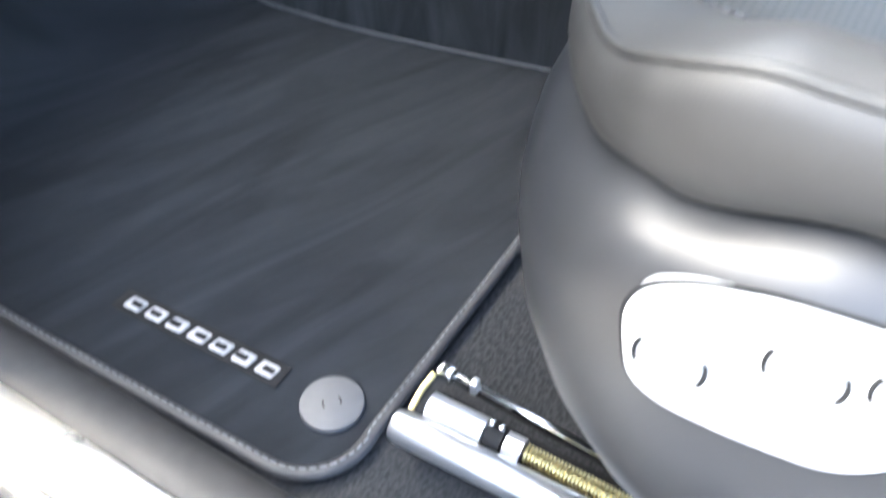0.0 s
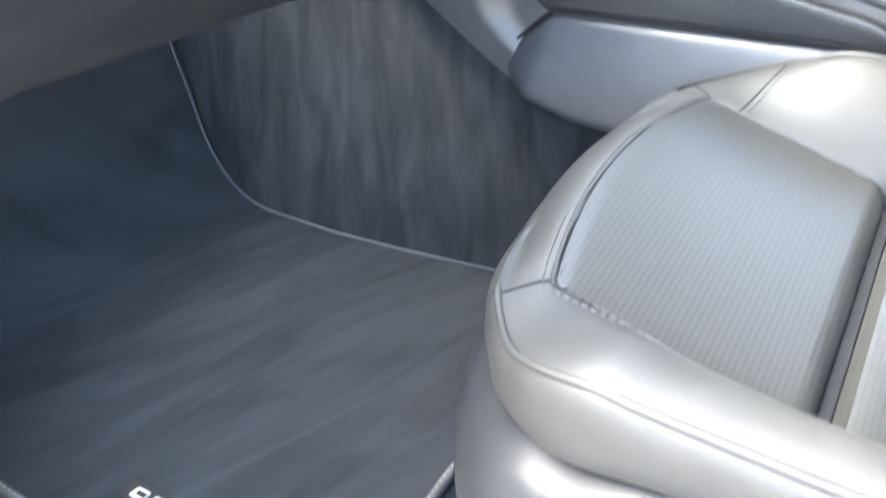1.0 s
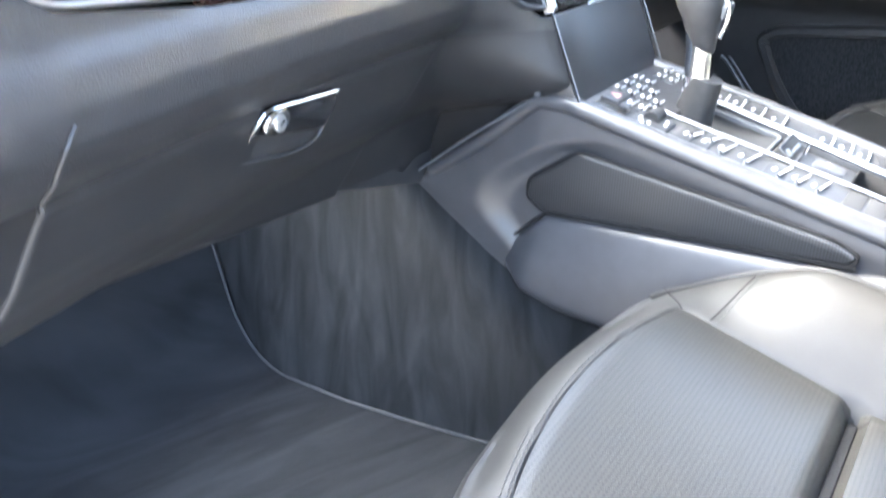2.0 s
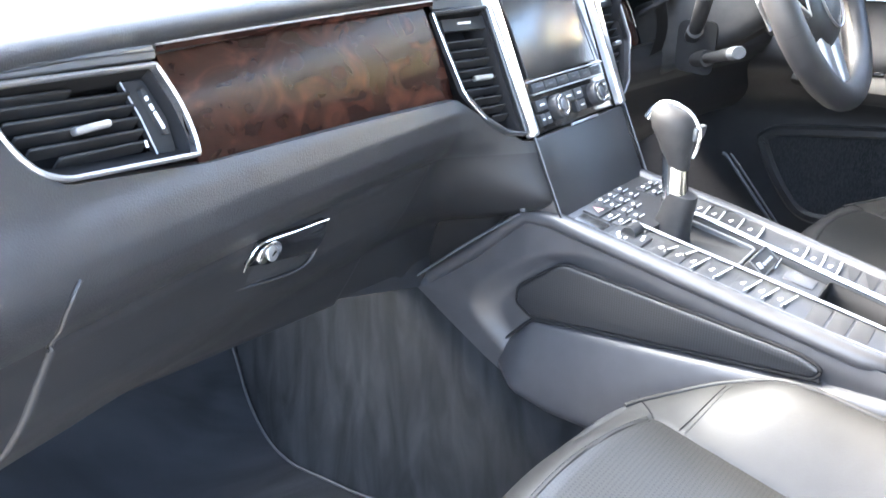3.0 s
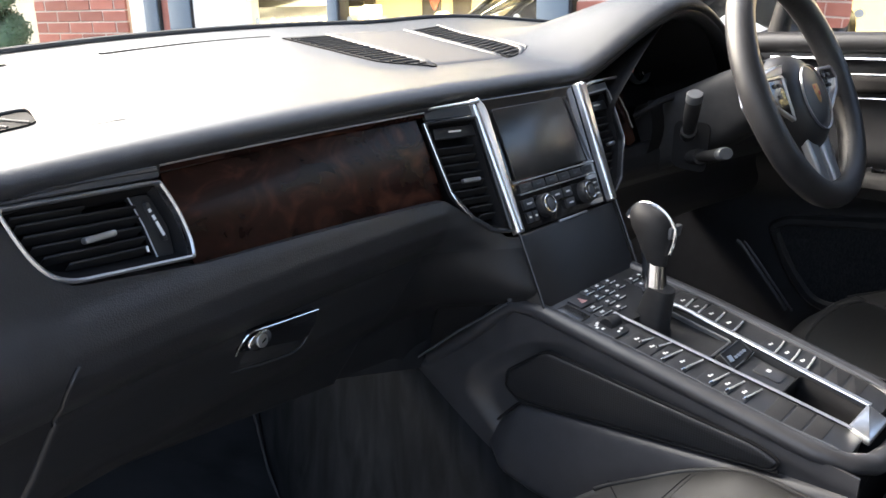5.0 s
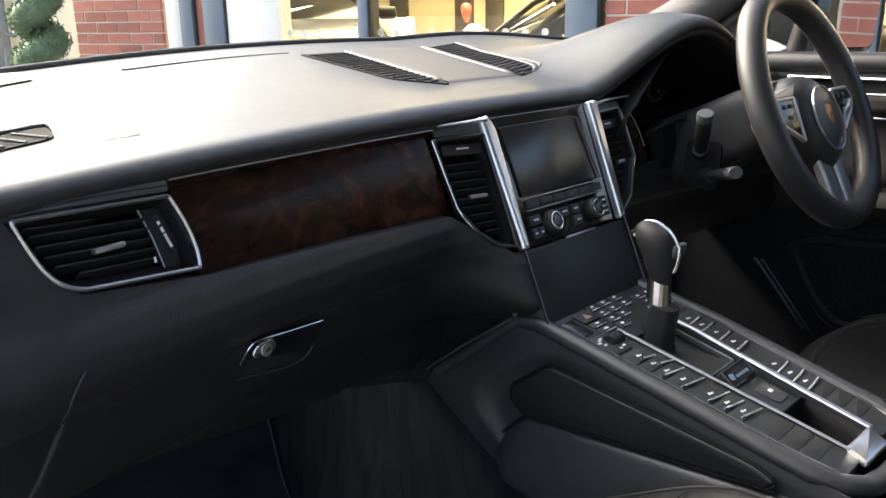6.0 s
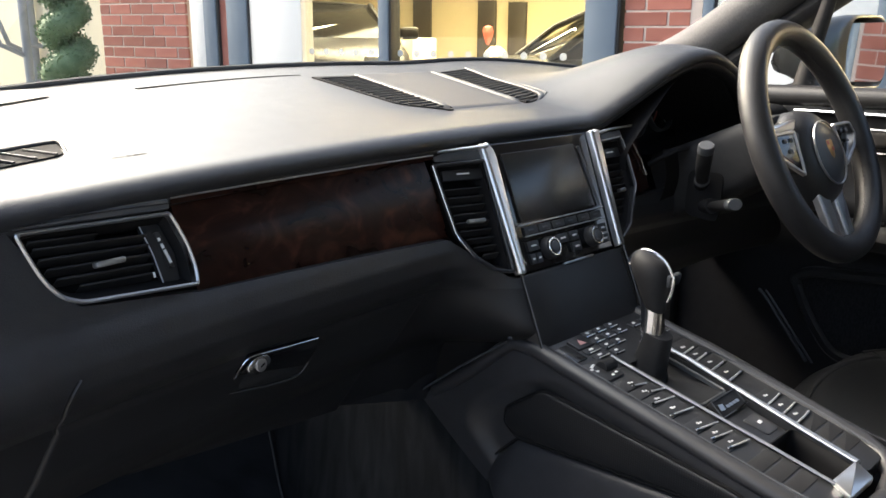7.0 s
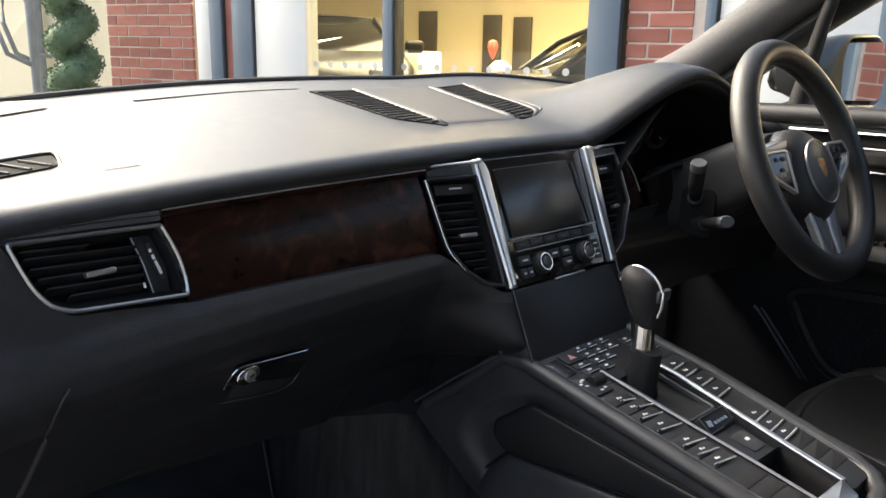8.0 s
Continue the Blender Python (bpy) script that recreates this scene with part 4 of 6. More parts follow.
def boundary(poly, y):
    """Where a closed outline is cut by the level y: its least and greatest x."""
    xs = []
    for i in range(len(poly)):
        a, b_ = poly[i - 1], poly[i]
        if (a[1] - y) * (b_[1] - y) <= 0 and abs(a[1] - b_[1]) > 1e-9:
            xs.append(a[0] + (b_[0] - a[0]) * (y - a[1]) / (b_[1] - a[1]))
    return (min(xs), max(xs)) if xs else (0, 0)


def air_vent(m, outline, slats, x_stop=None, tab=None, edge=0.0045, label="black air vent with chrome frame", lean_=0.0, rim=None):
    ring = frame_ring(outline, inset(outline, edge), 0.009, m @ pose(0, 0, -0.004), 0.0015)
    vent = part("air_vent", ring, rim or M_SILVER, dash, label)
    i1, i2 = inset(outline, edge), inset(outline, edge + 0.007)
    funnel = [[m @ Vector((p[0], p[1], z)) for p in q] for q, z in ((i1, 0.002), (i1, -0.004), (i2, -0.014), (i2, -0.04))]
    part("duct", loft(funnel, False, True), M_DARK, vent)
    for y in slats:
        a, b_ = boundary(i2, y)
        if x_stop is not None:
            b_ = min(b_, x_stop)
        if b_ - a > 0.01:
            part("slat", box((b_ - a, 0.013, 0.0022), m @ pose((a + b_) / 2, y, -0.012, 0, 0, lean_) @ pose(0, 0, 0, 62, 0, 0), 0.0008, 1), M_RUBBER, vent)
    if tab:
        x, y, w = tab
        part("tab", box((w, 0.0055, 0.008), m @ pose(x, y, -0.004), 0.002, 2), M_SILVER, vent, "bright thumb tab")
    return vent


# passenger's outer vent
VL = plane_m((-0.631, face_y(-0.631, 1.105) - 0.003, 1.105), (1, 0.172, 0), (0, 0.3, 1))
vo = rounded([(-0.040, -0.0215), (0.012, -0.0265), (0.0745, -0.0325), (0.077, -0.016), (0.0745, 0.006), (0.0695, 0.023), (0.063, 0.040), (-0.080, 0.0465), (-0.0745, 0.025), (-0.067, 0.003), (-0.0565, -0.0125)], [0.012, 0.01, 0.004, 0.01, 0.01, 0.01, 0.004, 0.006, 0.01, 0.01, 0.008], 5)
v1 = air_vent(VL, vo, [-0.0115, -0.0025, 0.0065, 0.0155, 0.0245, 0.0325], 0.040, (-0.003, 0.0072, 0.029), 0.0036, lean_=-4.0)
part("side_cheek", slab(rounded([(0.046, -0.022), (0.064, -0.024), (0.0655, 0.0), (0.056, 0.031), (0.036, 0.032), (0.043, 0.006)], 0.003, 3), 0.006, VL @ pose(0, 0, -0.015), 0.001), M_RUBBER, v1)
# bright hairline rod in place of a thin highlight on the cheek
part("cheek_edge", tube([VL @ Vector(p) for p in ((0.036, 0.032, -0.009), (0.0425, 0.006, -0.009), (0.046, -0.022, -0.009))], 0.0007, 6), M_SATIN, v1)
part("thumb_wheel", slab(rounded([(0.055, -0.010), (0.060, -0.011), (0.052, 0.024), (0.047, 0.024)], 0.002, 3), 0.006, VL @ pose(0, 0, -0.011), 0.001), M_PLASTIC, v1)
for k in range(4):
    part("wheel_mark", box((0.0024, 0.003 + 0.0014 * k, 0.001), VL @ pose(0.0495 + 0.0018 * k, 0.017 - 0.0065 * k, -0.0045, 0, 0, 14)), M_MARK, v1)
part("mark", box((0.002, 0.005, 0.001), VL @ pose(0.037, -0.013, -0.006)), M_MARK, v1)
# ledge between vent and top pad
part("vent_ledge", slab(rounded([(-0.081, 0.0480), (0.062, 0.0415), (0.0625, 0.0515), (-0.075, 0.0580)], 0.002, 3), 0.012, VL @ pose(0, 0, -0.006), 0.002), M_GREYTRIM, dash)
part("vent_ledge_line", tube([VL @ Vector((-0.078, 0.0535, 0.0066)), VL @ Vector((0.061, 0.0470, 0.0066))], 0.0008, 6), M_PLASTIC, dash)

# centre vents either side of the screen
for side in (-1, 1):
    VC = plane_m((0.1225 * side, 0.034 - 0.002, 1.078), (1, -0.30 if side < 0 else 0.03, 0), (0, 0.067, 0.154))
    if side < 0:
        o = [(0.006, -0.080), (-0.009, 0.0725), (-0.087, 0.071), (-0.0715, -0.021), (-0.049, -0.054), (-0.022, -0.0745)]
    else:
        o = [(-0.012, -0.079), (0.004, -0.0735), (0.029, -0.060), (0.072, -0.004), (0.0735, 0.045), (0.071, 0.0785), (0.008, 0.0755)]
    o = rounded(o, 0.005, 4)
    vc = air_vent(VC, o, [-0.064, -0.053, -0.042, -0.031, -0.02, -0.009, 0.002, 0.013, 0.024, 0.035], None, (-0.034, -0.006, 0.026) if side < 0 else (0.042, -0.004, 0.018), 0.0042, rim=M_VENTRIM)
    if side < 0:
        part("chrome_edge", tube([VC @ Vector(p) for p in ((-0.0868, 0.068, 0.005), (-0.079, 0.022, 0.005), (-0.0715, -0.0185, 0.005), (-0.067, -0.030, 0.005), (-0.0495, -0.0535, 0.004))], lambda q: 0.0016 - 0.0009 * q, 8), M_CHROME, vc)
    else:
        part("chrome_edge", tube([VC @ Vector(p) for p in ((0.012, 0.0745, 0.005), (0.066, 0.0772, 0.005), (0.071, 0.072, 0.005), (0.0732, 0.045, 0.005), (0.0718, -0.001, 0.005), (0.05, -0.032, 0.004))], lambda q: 0.0014 - 0.0007 * q, 8), M_SATIN, vc)
    part("vent_top", box((0.06, 0.014, 0.006), VC @ pose(0.041 * side, 0.056, -0.008), 0.001), M_PLASTIC, vc)
    part("vent_mark", box((0.018, 0.002, 0.001), VC @ pose(0.041 * side, 0.057, -0.0045)), M_MARK, vc)
    part("vent_header", box((0.08, 0.016, 0.008), VC @ pose(0.041 * side, 0.081, -0.004), 0.002), M_GREYTRIM, dash)
    strip = [STACK @ Vector((-0.117, 0.1745, 0.0075)), VC @ Vector((-0.012, 0.0882, 0.006)), VC @ Vector((-0.05, 0.0865, 0.005)), VC @ Vector((-0.102, 0.0845, 0.003))] if side < 0 else [STACK @ Vector((0.124, 0.1755, 0.006)), VC @ Vector((0.02, 0.0885, 0.003)), VC @ Vector((0.05, 0.0915, 0.002)), VC @ Vector((0.132, 0.093, 0.001))]
    part("chrome_strip", tube([interp(strip, k / 18) for k in range(19)], lambda q: 0.0042 - 0.0022 * q, 10, flat=0.8), M_LEG, dash, "chrome strip over the vent")

# walnut ledge and bright line
def ledge(u, v):
    x = -0.568 + 0.37 * u
    p = ((0.002, 1.149), (-0.006, 1.150), (-0.006, 1.1545), (0.004, 1.155))[round(v * 3)]
    return Vector((x, face_y(x, 1.15) + p[0], p[1]))


part("walnut_ledge", surf(ledge, 30, 3), M_WOOD, dash, smooth=False)
part("bright_line", tube([(x, face_y(x, 1.15) - 0.0055, 1.1553) for x in (-0.568 + 0.37 * k / 24 for k in range(25))], 0.0009, 6), M_SILVER, dash)
# driver's side walnut piece
def wood_r(u, v):
    z = 1.14 - 0.075 * v
    x = 0.206 + 0.06 * u * (1 - 0.2 * v)
    return Vector((x, (z - 1.0) * 0.435 - 0.003 + 0.35 * (x - 0.206), z))


part("walnut_trim", sheet(wood_r, 8, 8, (0, 0.006, 0)), M_WOOD, dash)
part("walnut_edge", tube([(0.207, 0.058, 1.142), (0.225, 0.062, 1.139), (0.246, 0.056, 1.11), (0.256, 0.05, 1.085)], 0.0022, 8), M_CHROME, dash)

# top pad fittings: two slatted outlets with a plain panel between
def on_top(x, y, h=0.0):
    return Vector((x, y, top_z(x, y) + h))


def top_sheet(poly_l, poly_r, y0, y1, h, n=24, sink=0.0):
    """A strip of the top between two edges x(y)."""
    def fn(u, v):
        y = y0 + (y1 - y0) * v
        return on_top(poly_l(y) * (1 - u) + poly_r(y) * u, y, h - sink * (1 - smooth(y0, y0 + 0.02, y)))
    return sheet(fn, 10, n * 2, (0, 0, -0.004))


def left_l(y):
    return -0.116 + 0.05 * (1 - smooth(0.178, 0.26, y)) ** 1.5


def left_r(y):
    return -0.058 + 0.115 * (y - 0.18)


def right_l(y):
    return 0.108 + 0.2 * (y - 0.18)


def right_r(y):
    return 0.168 + 0.29 * (y - 0.2) - 0.05 * (1 - smooth(0.184, 0.212, y)) ** 1.5


part("panel_insert", top_sheet(lambda y: left_r(y) + 0.008, lambda y: right_l(y) - 0.008, 0.178, 0.45, 0.0018, sink=0.004), M_INSERT, dash, "plain grey panel between the outlets")
# a dark sheet on the pad replaces each outlet's shaded recess
for fl, fr, y0 in ((left_l, left_r, 0.182), (right_l, right_r, 0.188)):
    out_ = part("defrost_outlet", top_sheet(fl, fr, y0, 0.445, 0.0018), M_DARK, dash, "black slatted air outlet")
    k = y0 + 0.004
    while k < 0.436:
        a, b_ = fl(k), fr(k)
        if b_ - a > 0.012:
            p, q = on_top(a + 0.004, k, 0.0026), on_top(b_ - 0.004, k + 0.003, 0.0026)
            part("slat", tube([p, q], 0.0027, 6, flat=0.55), M_RUBBER, out_, smooth=False)
        k += 0.0142
for f, lab in ((left_r, 0), (right_l, 0), (right_r, 1)):
    off_ = 0.005 if f is not right_l else -0.005
    part("outlet_edge", tube([on_top(f(y) + off_, y, 0.0022 - 0.009 * max(0.0, (0.205 - y) / 0.018)) for y in (0.187 + 0.258 * k / 30 for k in range(31))], lambda q: 0.0062 * min(1.0, 0.3 + q * 6), 12, flat=0.42), M_TOP, dash)
part("outlet_lip", tube([on_top(right_r(y) + 0.0165, y, -0.006 * max(0.0, (0.205 - y) / 0.015)) for y in (0.19 + 0.255 * k / 30 for k in range(31))], 0.0022, 8), M_TOP, dash)
# demister slot and corner vent, dark shapes for shaded openings; corner speaker
part("demister_slot", tube([on_top(-0.421 + 0.30 * k / 40, 0.415 + 0.055 * math.sin(k / 40 * 1.5), 0.0002) for k in range(41)], lambda q: 0.0036 - 0.0016 * q, 8, flat=0.35), M_DARK, dash)
def corner_pt(u, v, h):
    return on_top(-0.728 + 0.113 * u - (0.014 - 0.006 * u) * v, 0.1375 + 0.0365 * u - (0.048 - 0.007 * u) * v, h)


cvent = part("corner_outlet", sheet(lambda u, v: corner_pt(u, 0.5 + (v - 0.5) * (1 - 0.25 * max(0.0, (u - 0.9) / 0.1) ** 2), 0.0016), 24, 8, (0, 0, -0.004)), M_DARK, dash, "small black slatted outlet at the dashboard's corner")
for k in range(5):
    part("slat", tube([corner_pt(-0.03 + 0.18 * k, 0.1, 0.0022), corner_pt(0.22 + 0.18 * k, 0.93, 0.0022)], 0.0022, 6, flat=0.5), M_TOP, cvent, smooth=False)
part("corner_outlet_edge", tube([corner_pt(u, v, 0.0015 - 0.006 * max(0.0, v - 0.2)) for u, v in ((0.0, -0.14), (0.5, -0.14), (0.9, -0.14), (1.0, -0.08), (1.035, 0.15), (1.035, 0.5), (1.03, 0.95))], 0.0026, 8), M_TOP, dash)
part("corner_speaker", surf(lambda u, v: on_top(-0.625 + 0.085 * u, 0.345 + 0.042 * u + 0.085 * v * (1 - 0.5 * u), 0.002), 10, 8), M_TOPMESH, dash, "pale perforated speaker cover")
for k, w in enumerate((0.006, 0.004, 0.005, 0.007, 0.006)):
    x = -0.588 + 0.0078 * k
    part("marking", surf(lambda u, v: on_top(x + w * u, 0.1105 + 0.0012 * k + 0.005 * v, 0.0012), 1, 1), M_GREYTRIM, dash)

# instrument housing under the hood
def binnacle(u, v):
    a = math.pi * u
    x = 0.37 - 0.185 * math.cos(a)
    y = 0.045 + 0.13 * v - 0.01 * math.sin(a)
    z = 1.10 + (top_z(min(max(x, 0.2), 0.54), 0.06) - 1.10 - 0.03) * math.sin(a) ** 0.55
    return Vector((0.37 + (x - 0.37) * (1 - 0.14 * v), y, z - 0.06 * v * math.sin(a) ** 0.55))


cl = part("instrument_housing", surf(binnacle, 40, 8), M_DARK, dash, "black instrument hood lining")
CL = plane_m((0.37, 0.165, 1.165), (1, 0, 0), (0, 0.25, 1))
part("instrument_face", slab(rounded([(-0.15, -0.075), (0.16, -0.075), (0.15, 0.015), (0.09, 0.055), (-0.08, 0.055), (-0.13, 0.01)], 0.03, 4), 0.01, CL @ pose(0, 0, -0.012)), M_GLOSS, dash, "dark instrument cluster, switched off")
for x, r in ((-0.09, 0.04), (0.0, 0.048), (0.095, 0.042)):
    g = part("dial", frame_ring([(r * math.cos(6.2832 * k / 36), r * math.sin(6.2832 * k / 36)) for k in range(36)], [((r - 0.003) * math.cos(6.2832 * k / 36), (r - 0.003) * math.sin(6.2832 * k / 36)) for k in range(36)], 0.012, CL @ pose(x, 0.005, 0), 0.001), M_GREYTRIM, dash, "round unlit gauge")
    part("needle", box((0.002, r * 0.7, 0.002), CL @ pose(x - r * 0.25, -r * 0.25 + 0.005, 0.004, 0, 0, -45)), M_RED, g)
    for k in range(11):
        a = math.radians(225 - 27 * k)
        part("tick", box((0.002, 0.006, 0.001), CL @ pose(x + (r - 0.009) * math.cos(a), 0.005 + (r - 0.009) * math.sin(a), 0.001, 0, 0, math.degrees(a) - 90)), M_MARK, g)
part("housing_sill", tube([interp([(0.262, 0.05, 1.10), (0.27, 0.03, 1.115), (0.3, 0.02, 1.125), (0.37, 0.02, 1.125), (0.46, 0.02, 1.125), (0.55, 0.03, 1.11)], k / 30) for k in range(31)], 0.007, 8, flat=0.7), M_DARK, dash)
part("housing_front", surf(lambda u, v: Vector((0.275 + 0.315 * u, 0.035 - 0.01 * math.sin(3.14 * v), 1.125 - 0.09 * v)), 12, 6), M_DARK, dash)

# steering column cowl and stalks; their dark materials include the hood's shade
column = thing("steering_column", "black steering column cowl with two stalks", "steering column")
CW = plane_m((0.40, 0.035, 1.085), (1, 0, 0), (0, 0.37, 0.93))
cow = []
for z, w, h0, h1 in ((-0.04, 0.085, -0.075, 0.04), (0.05, 0.083, -0.072, 0.042), (0.11, 0.078, -0.06, 0.045), (0.15, 0.068, -0.05, 0.045), (0.165, 0.06, -0.04, 0.04)):
    cow.append([CW @ Vector((p.x, p.y, z)) for p in rounded([(-w, h0), (w, h0), (w, h1), (-w, h1)], 0.03, 5)])
part("cowl", loft(cow), M_RUBBER, column, "satin black column cowl")
part("stalk_plate", slab(rounded([(-0.035, -0.045), (0.025, -0.045), (0.03, 0.03), (-0.03, 0.035)], 0.015, 5), 0.006, plane_m((0.318, -0.02, 1.06), (0, 1, 0.1), (0, 0, 1)) @ pose(0, 0, -0.003), 0.002), M_DARK, column)
for pts, tip, wide in (([(0.325, -0.012, 1.068), (0.302, -0.024, 1.080), (0.266, -0.043, 1.108)], (0.243, -0.057, 1.139), 0.0118), ([(0.325, -0.02, 1.034), (0.305, -0.045, 1.040), (0.272, -0.084, 1.052)], (0.254, -0.103, 1.058), 0.0115)):
    st = part("stalk", tube([interp(pts + [tip], k / 16) for k in range(17)], lambda q: 0.008 + (wide - 0.008) * smooth(0.0, 0.8, q), 14, flat=0.8), M_RUBBER, column, "black control stalk")
    d = (Vector(tip) - Vector(pts[-1])).normalized()
    part("stalk_cap", tube([Vector(tip) - d * 0.008, Vector(tip) - d * 0.007, Vector(tip) + d * 0.006, Vector(tip) + d * 0.008], lambda q: wide * (1.06 if 0.2 < q < 0.8 else 0.92), 14, flat=0.8), M_GREYTRIM, st, "ribbed metal end cap")
    part("stalk_collar", tube([Vector(pts[0]), Vector(pts[1])], 0.0125, 12), M_RUBBER, st)
# ---- centre console ----
console = thing("centre_console", "black centre console with chrome strips and rows of buttons", "console")
CON = plane_m((0, 0, 0.915), (1, 0, 0), (0, 1, 0.21))
KY = math.sqrt(1 + 0.21 ** 2)


def lean(x, y):
    """The driver's-side strip closes in on the tray towards the back."""
    return x - 0.125 * max(0.0, -0.17 - y) * max(0.0, min(1.0, x / 0.035))


def con_top(x, y, h=0.0):
    return CON @ Vector((lean(x, y), y * KY, h))


def con_rect(x0, y0, x1, y1, r=0.002, n=3):
    return rounded([(lean(x, y), y * KY) for x, y in ((x0, y0), (x1, y0), (x1, y1), (x0, y1))], r, n)


def con_slab(pts, depth, lift, mat, name, parent=console, label="", bevel=0.0008):
    return part(name, slab(pts, depth, CON @ pose(0, 0, lift), bevel), mat, parent, label)


def side_skin(side):
    def fn(u, v):
        y = 0.178 - 0.60 * u
        zt = 0.909 + 0.21 * min(0.0, y) - 0.75 * max(0.0, y)
        zb = min(con_zb(y), zt - 0.004)
        z = zt + (zb - zt) * v
        x = 0.120 + 0.010 * math.sin(math.pi * min(1, v * 1.5) / 2)
        # scooped bed for the two side pads
        yb = interp([(-0.02, 0.66), (0.0, 0.70), (0.045, 0.735), (0.082, 0.77), (0.075, 0.81), (0.036, 0.85), (-0.03, 0.885), (-0.2, 0.90)], max(0.0, min(1.0, (z - 0.66) / 0.24))).x
        x -= 0.011 * (1 - smooth(yb - 0.05, yb, y)) * smooth(0.012, 0.05, zt - z) * smooth(0.0, 0.03, z - zb)
        return Vector((side * x, y, z))
    return sheet(fn, 110, 50, (-0.004 * side, 0, 0))


part("side_panel", side_skin(-1), M_CONSOLE, console, "black moulded console side")
part("side_panel", side_skin(1), M_CONSOLE, console)
for side in (-1, 1):
    SP = plane_m((0.118 * side, 0, 0), (0, side, 0), (0, 0, 1))
    def yz(pts):
        return [(p[0] * side, p[1]) for p in (pts if side > 0 else pts[::-1])]
    spk = rounded(yz([(-0.05, 0.8565), (0.010, 0.812), (0.012, 0.79), (-0.008, 0.7765), (-0.338, 0.8005), (-0.346, 0.812), (-0.322, 0.823)]), [0.03, 0.012, 0.012, 0.004, 0.006, 0.008, 0.012], 6)
    part("speaker_cover", slab(spk, 0.012, SP @ pose(0, 0, -0.004), 0.004, 3), M_MESH, console, "finely perforated speaker cover")
    def knee(u, v):
        y = 0.054 - 0.468 * u
        zt_ = 0.7722 - 0.075 * (y + 0.010) if y < -0.010 else 0.7722 - 1.03 * (y + 0.010)
        zb_ = con_zb(y) - 0.002
        zt_ = max(zt_, zb_ + 0.0015)
        z = zb_ + (zt_ - zb_) * v
        e = min(1.0, min(v, 1 - v) * (zt_ - zb_) / 0.014, (0.054 - y) / 0.02 + 0.05)
        x = 0.112 + 0.012 * (1 - (1 - e) ** 2) ** 0.5 + 0.026 * math.sin((1 - v) * math.pi / 2) * smooth(0.0, 0.12, u)
        return Vector((side * x, y, z))
    part("knee_pad", sheet(knee, 70, 28, (-0.006 * side, 0, 0)), M_CONSOLE, console, "smooth black knee pad")
    part("knee_joint", tube([Vector((0.1225 * side, y, z)) for y, z in ((-0.345, 0.7995), (-0.25, 0.7925), (-0.15, 0.785), (-0.06, 0.778), (-0.012, 0.7735), (0.004, 0.7585), (0.026, 0.736), (0.05, 0.709))], 0.0022, 8), M_DARK, console)
    part("speaker_gap", tube([SP @ Vector((p[0], p[1], 0.0052)) for p in inset(spk, -0.0012)], 0.0018, 6, closed=True), M_DARK, console)
    part("console_edge", tube([Vector((0.119 * side, 0.15, 0.79)), Vector((0.1175 * side, 0.08, 0.842)), Vector((0.1155 * side, 0.03, 0.886)), Vector((0.1142 * side, 0.005, 0.9045))] + [con_top(0.1135 * side, y, -0.004) for y in (-0.03, -0.08, -0.16, -0.24, -0.32, -0.375)] + [con_top(0.104 * side, -0.405, -0.005), con_top(0.08 * side, -0.425, -0.006), con_top(0.04 * side, -0.432, -0.007), con_top(0.0, -0.434, -0.007)], 0.0125, 12, flat=0.85), M_CONSOLE, console)
# paler rod drawn for the thin highlight on the console's front edge
part("front_line", tube([(-0.127, 0.008, 0.909), (-0.131, 0.09, 0.85), (-0.135, 0.175, 0.783)], 0.0018, 6), M_GREYTRIM, console)
part("console_core", box((0.2, 0.56, 0.3), pose(0, -0.14, 0.65)), M_DARK, console)
part("front_clip", box((0.006, 0.008, 0.006), pose(-0.126, 0.004, 0.915), 0.002), M_GREYTRIM, console)

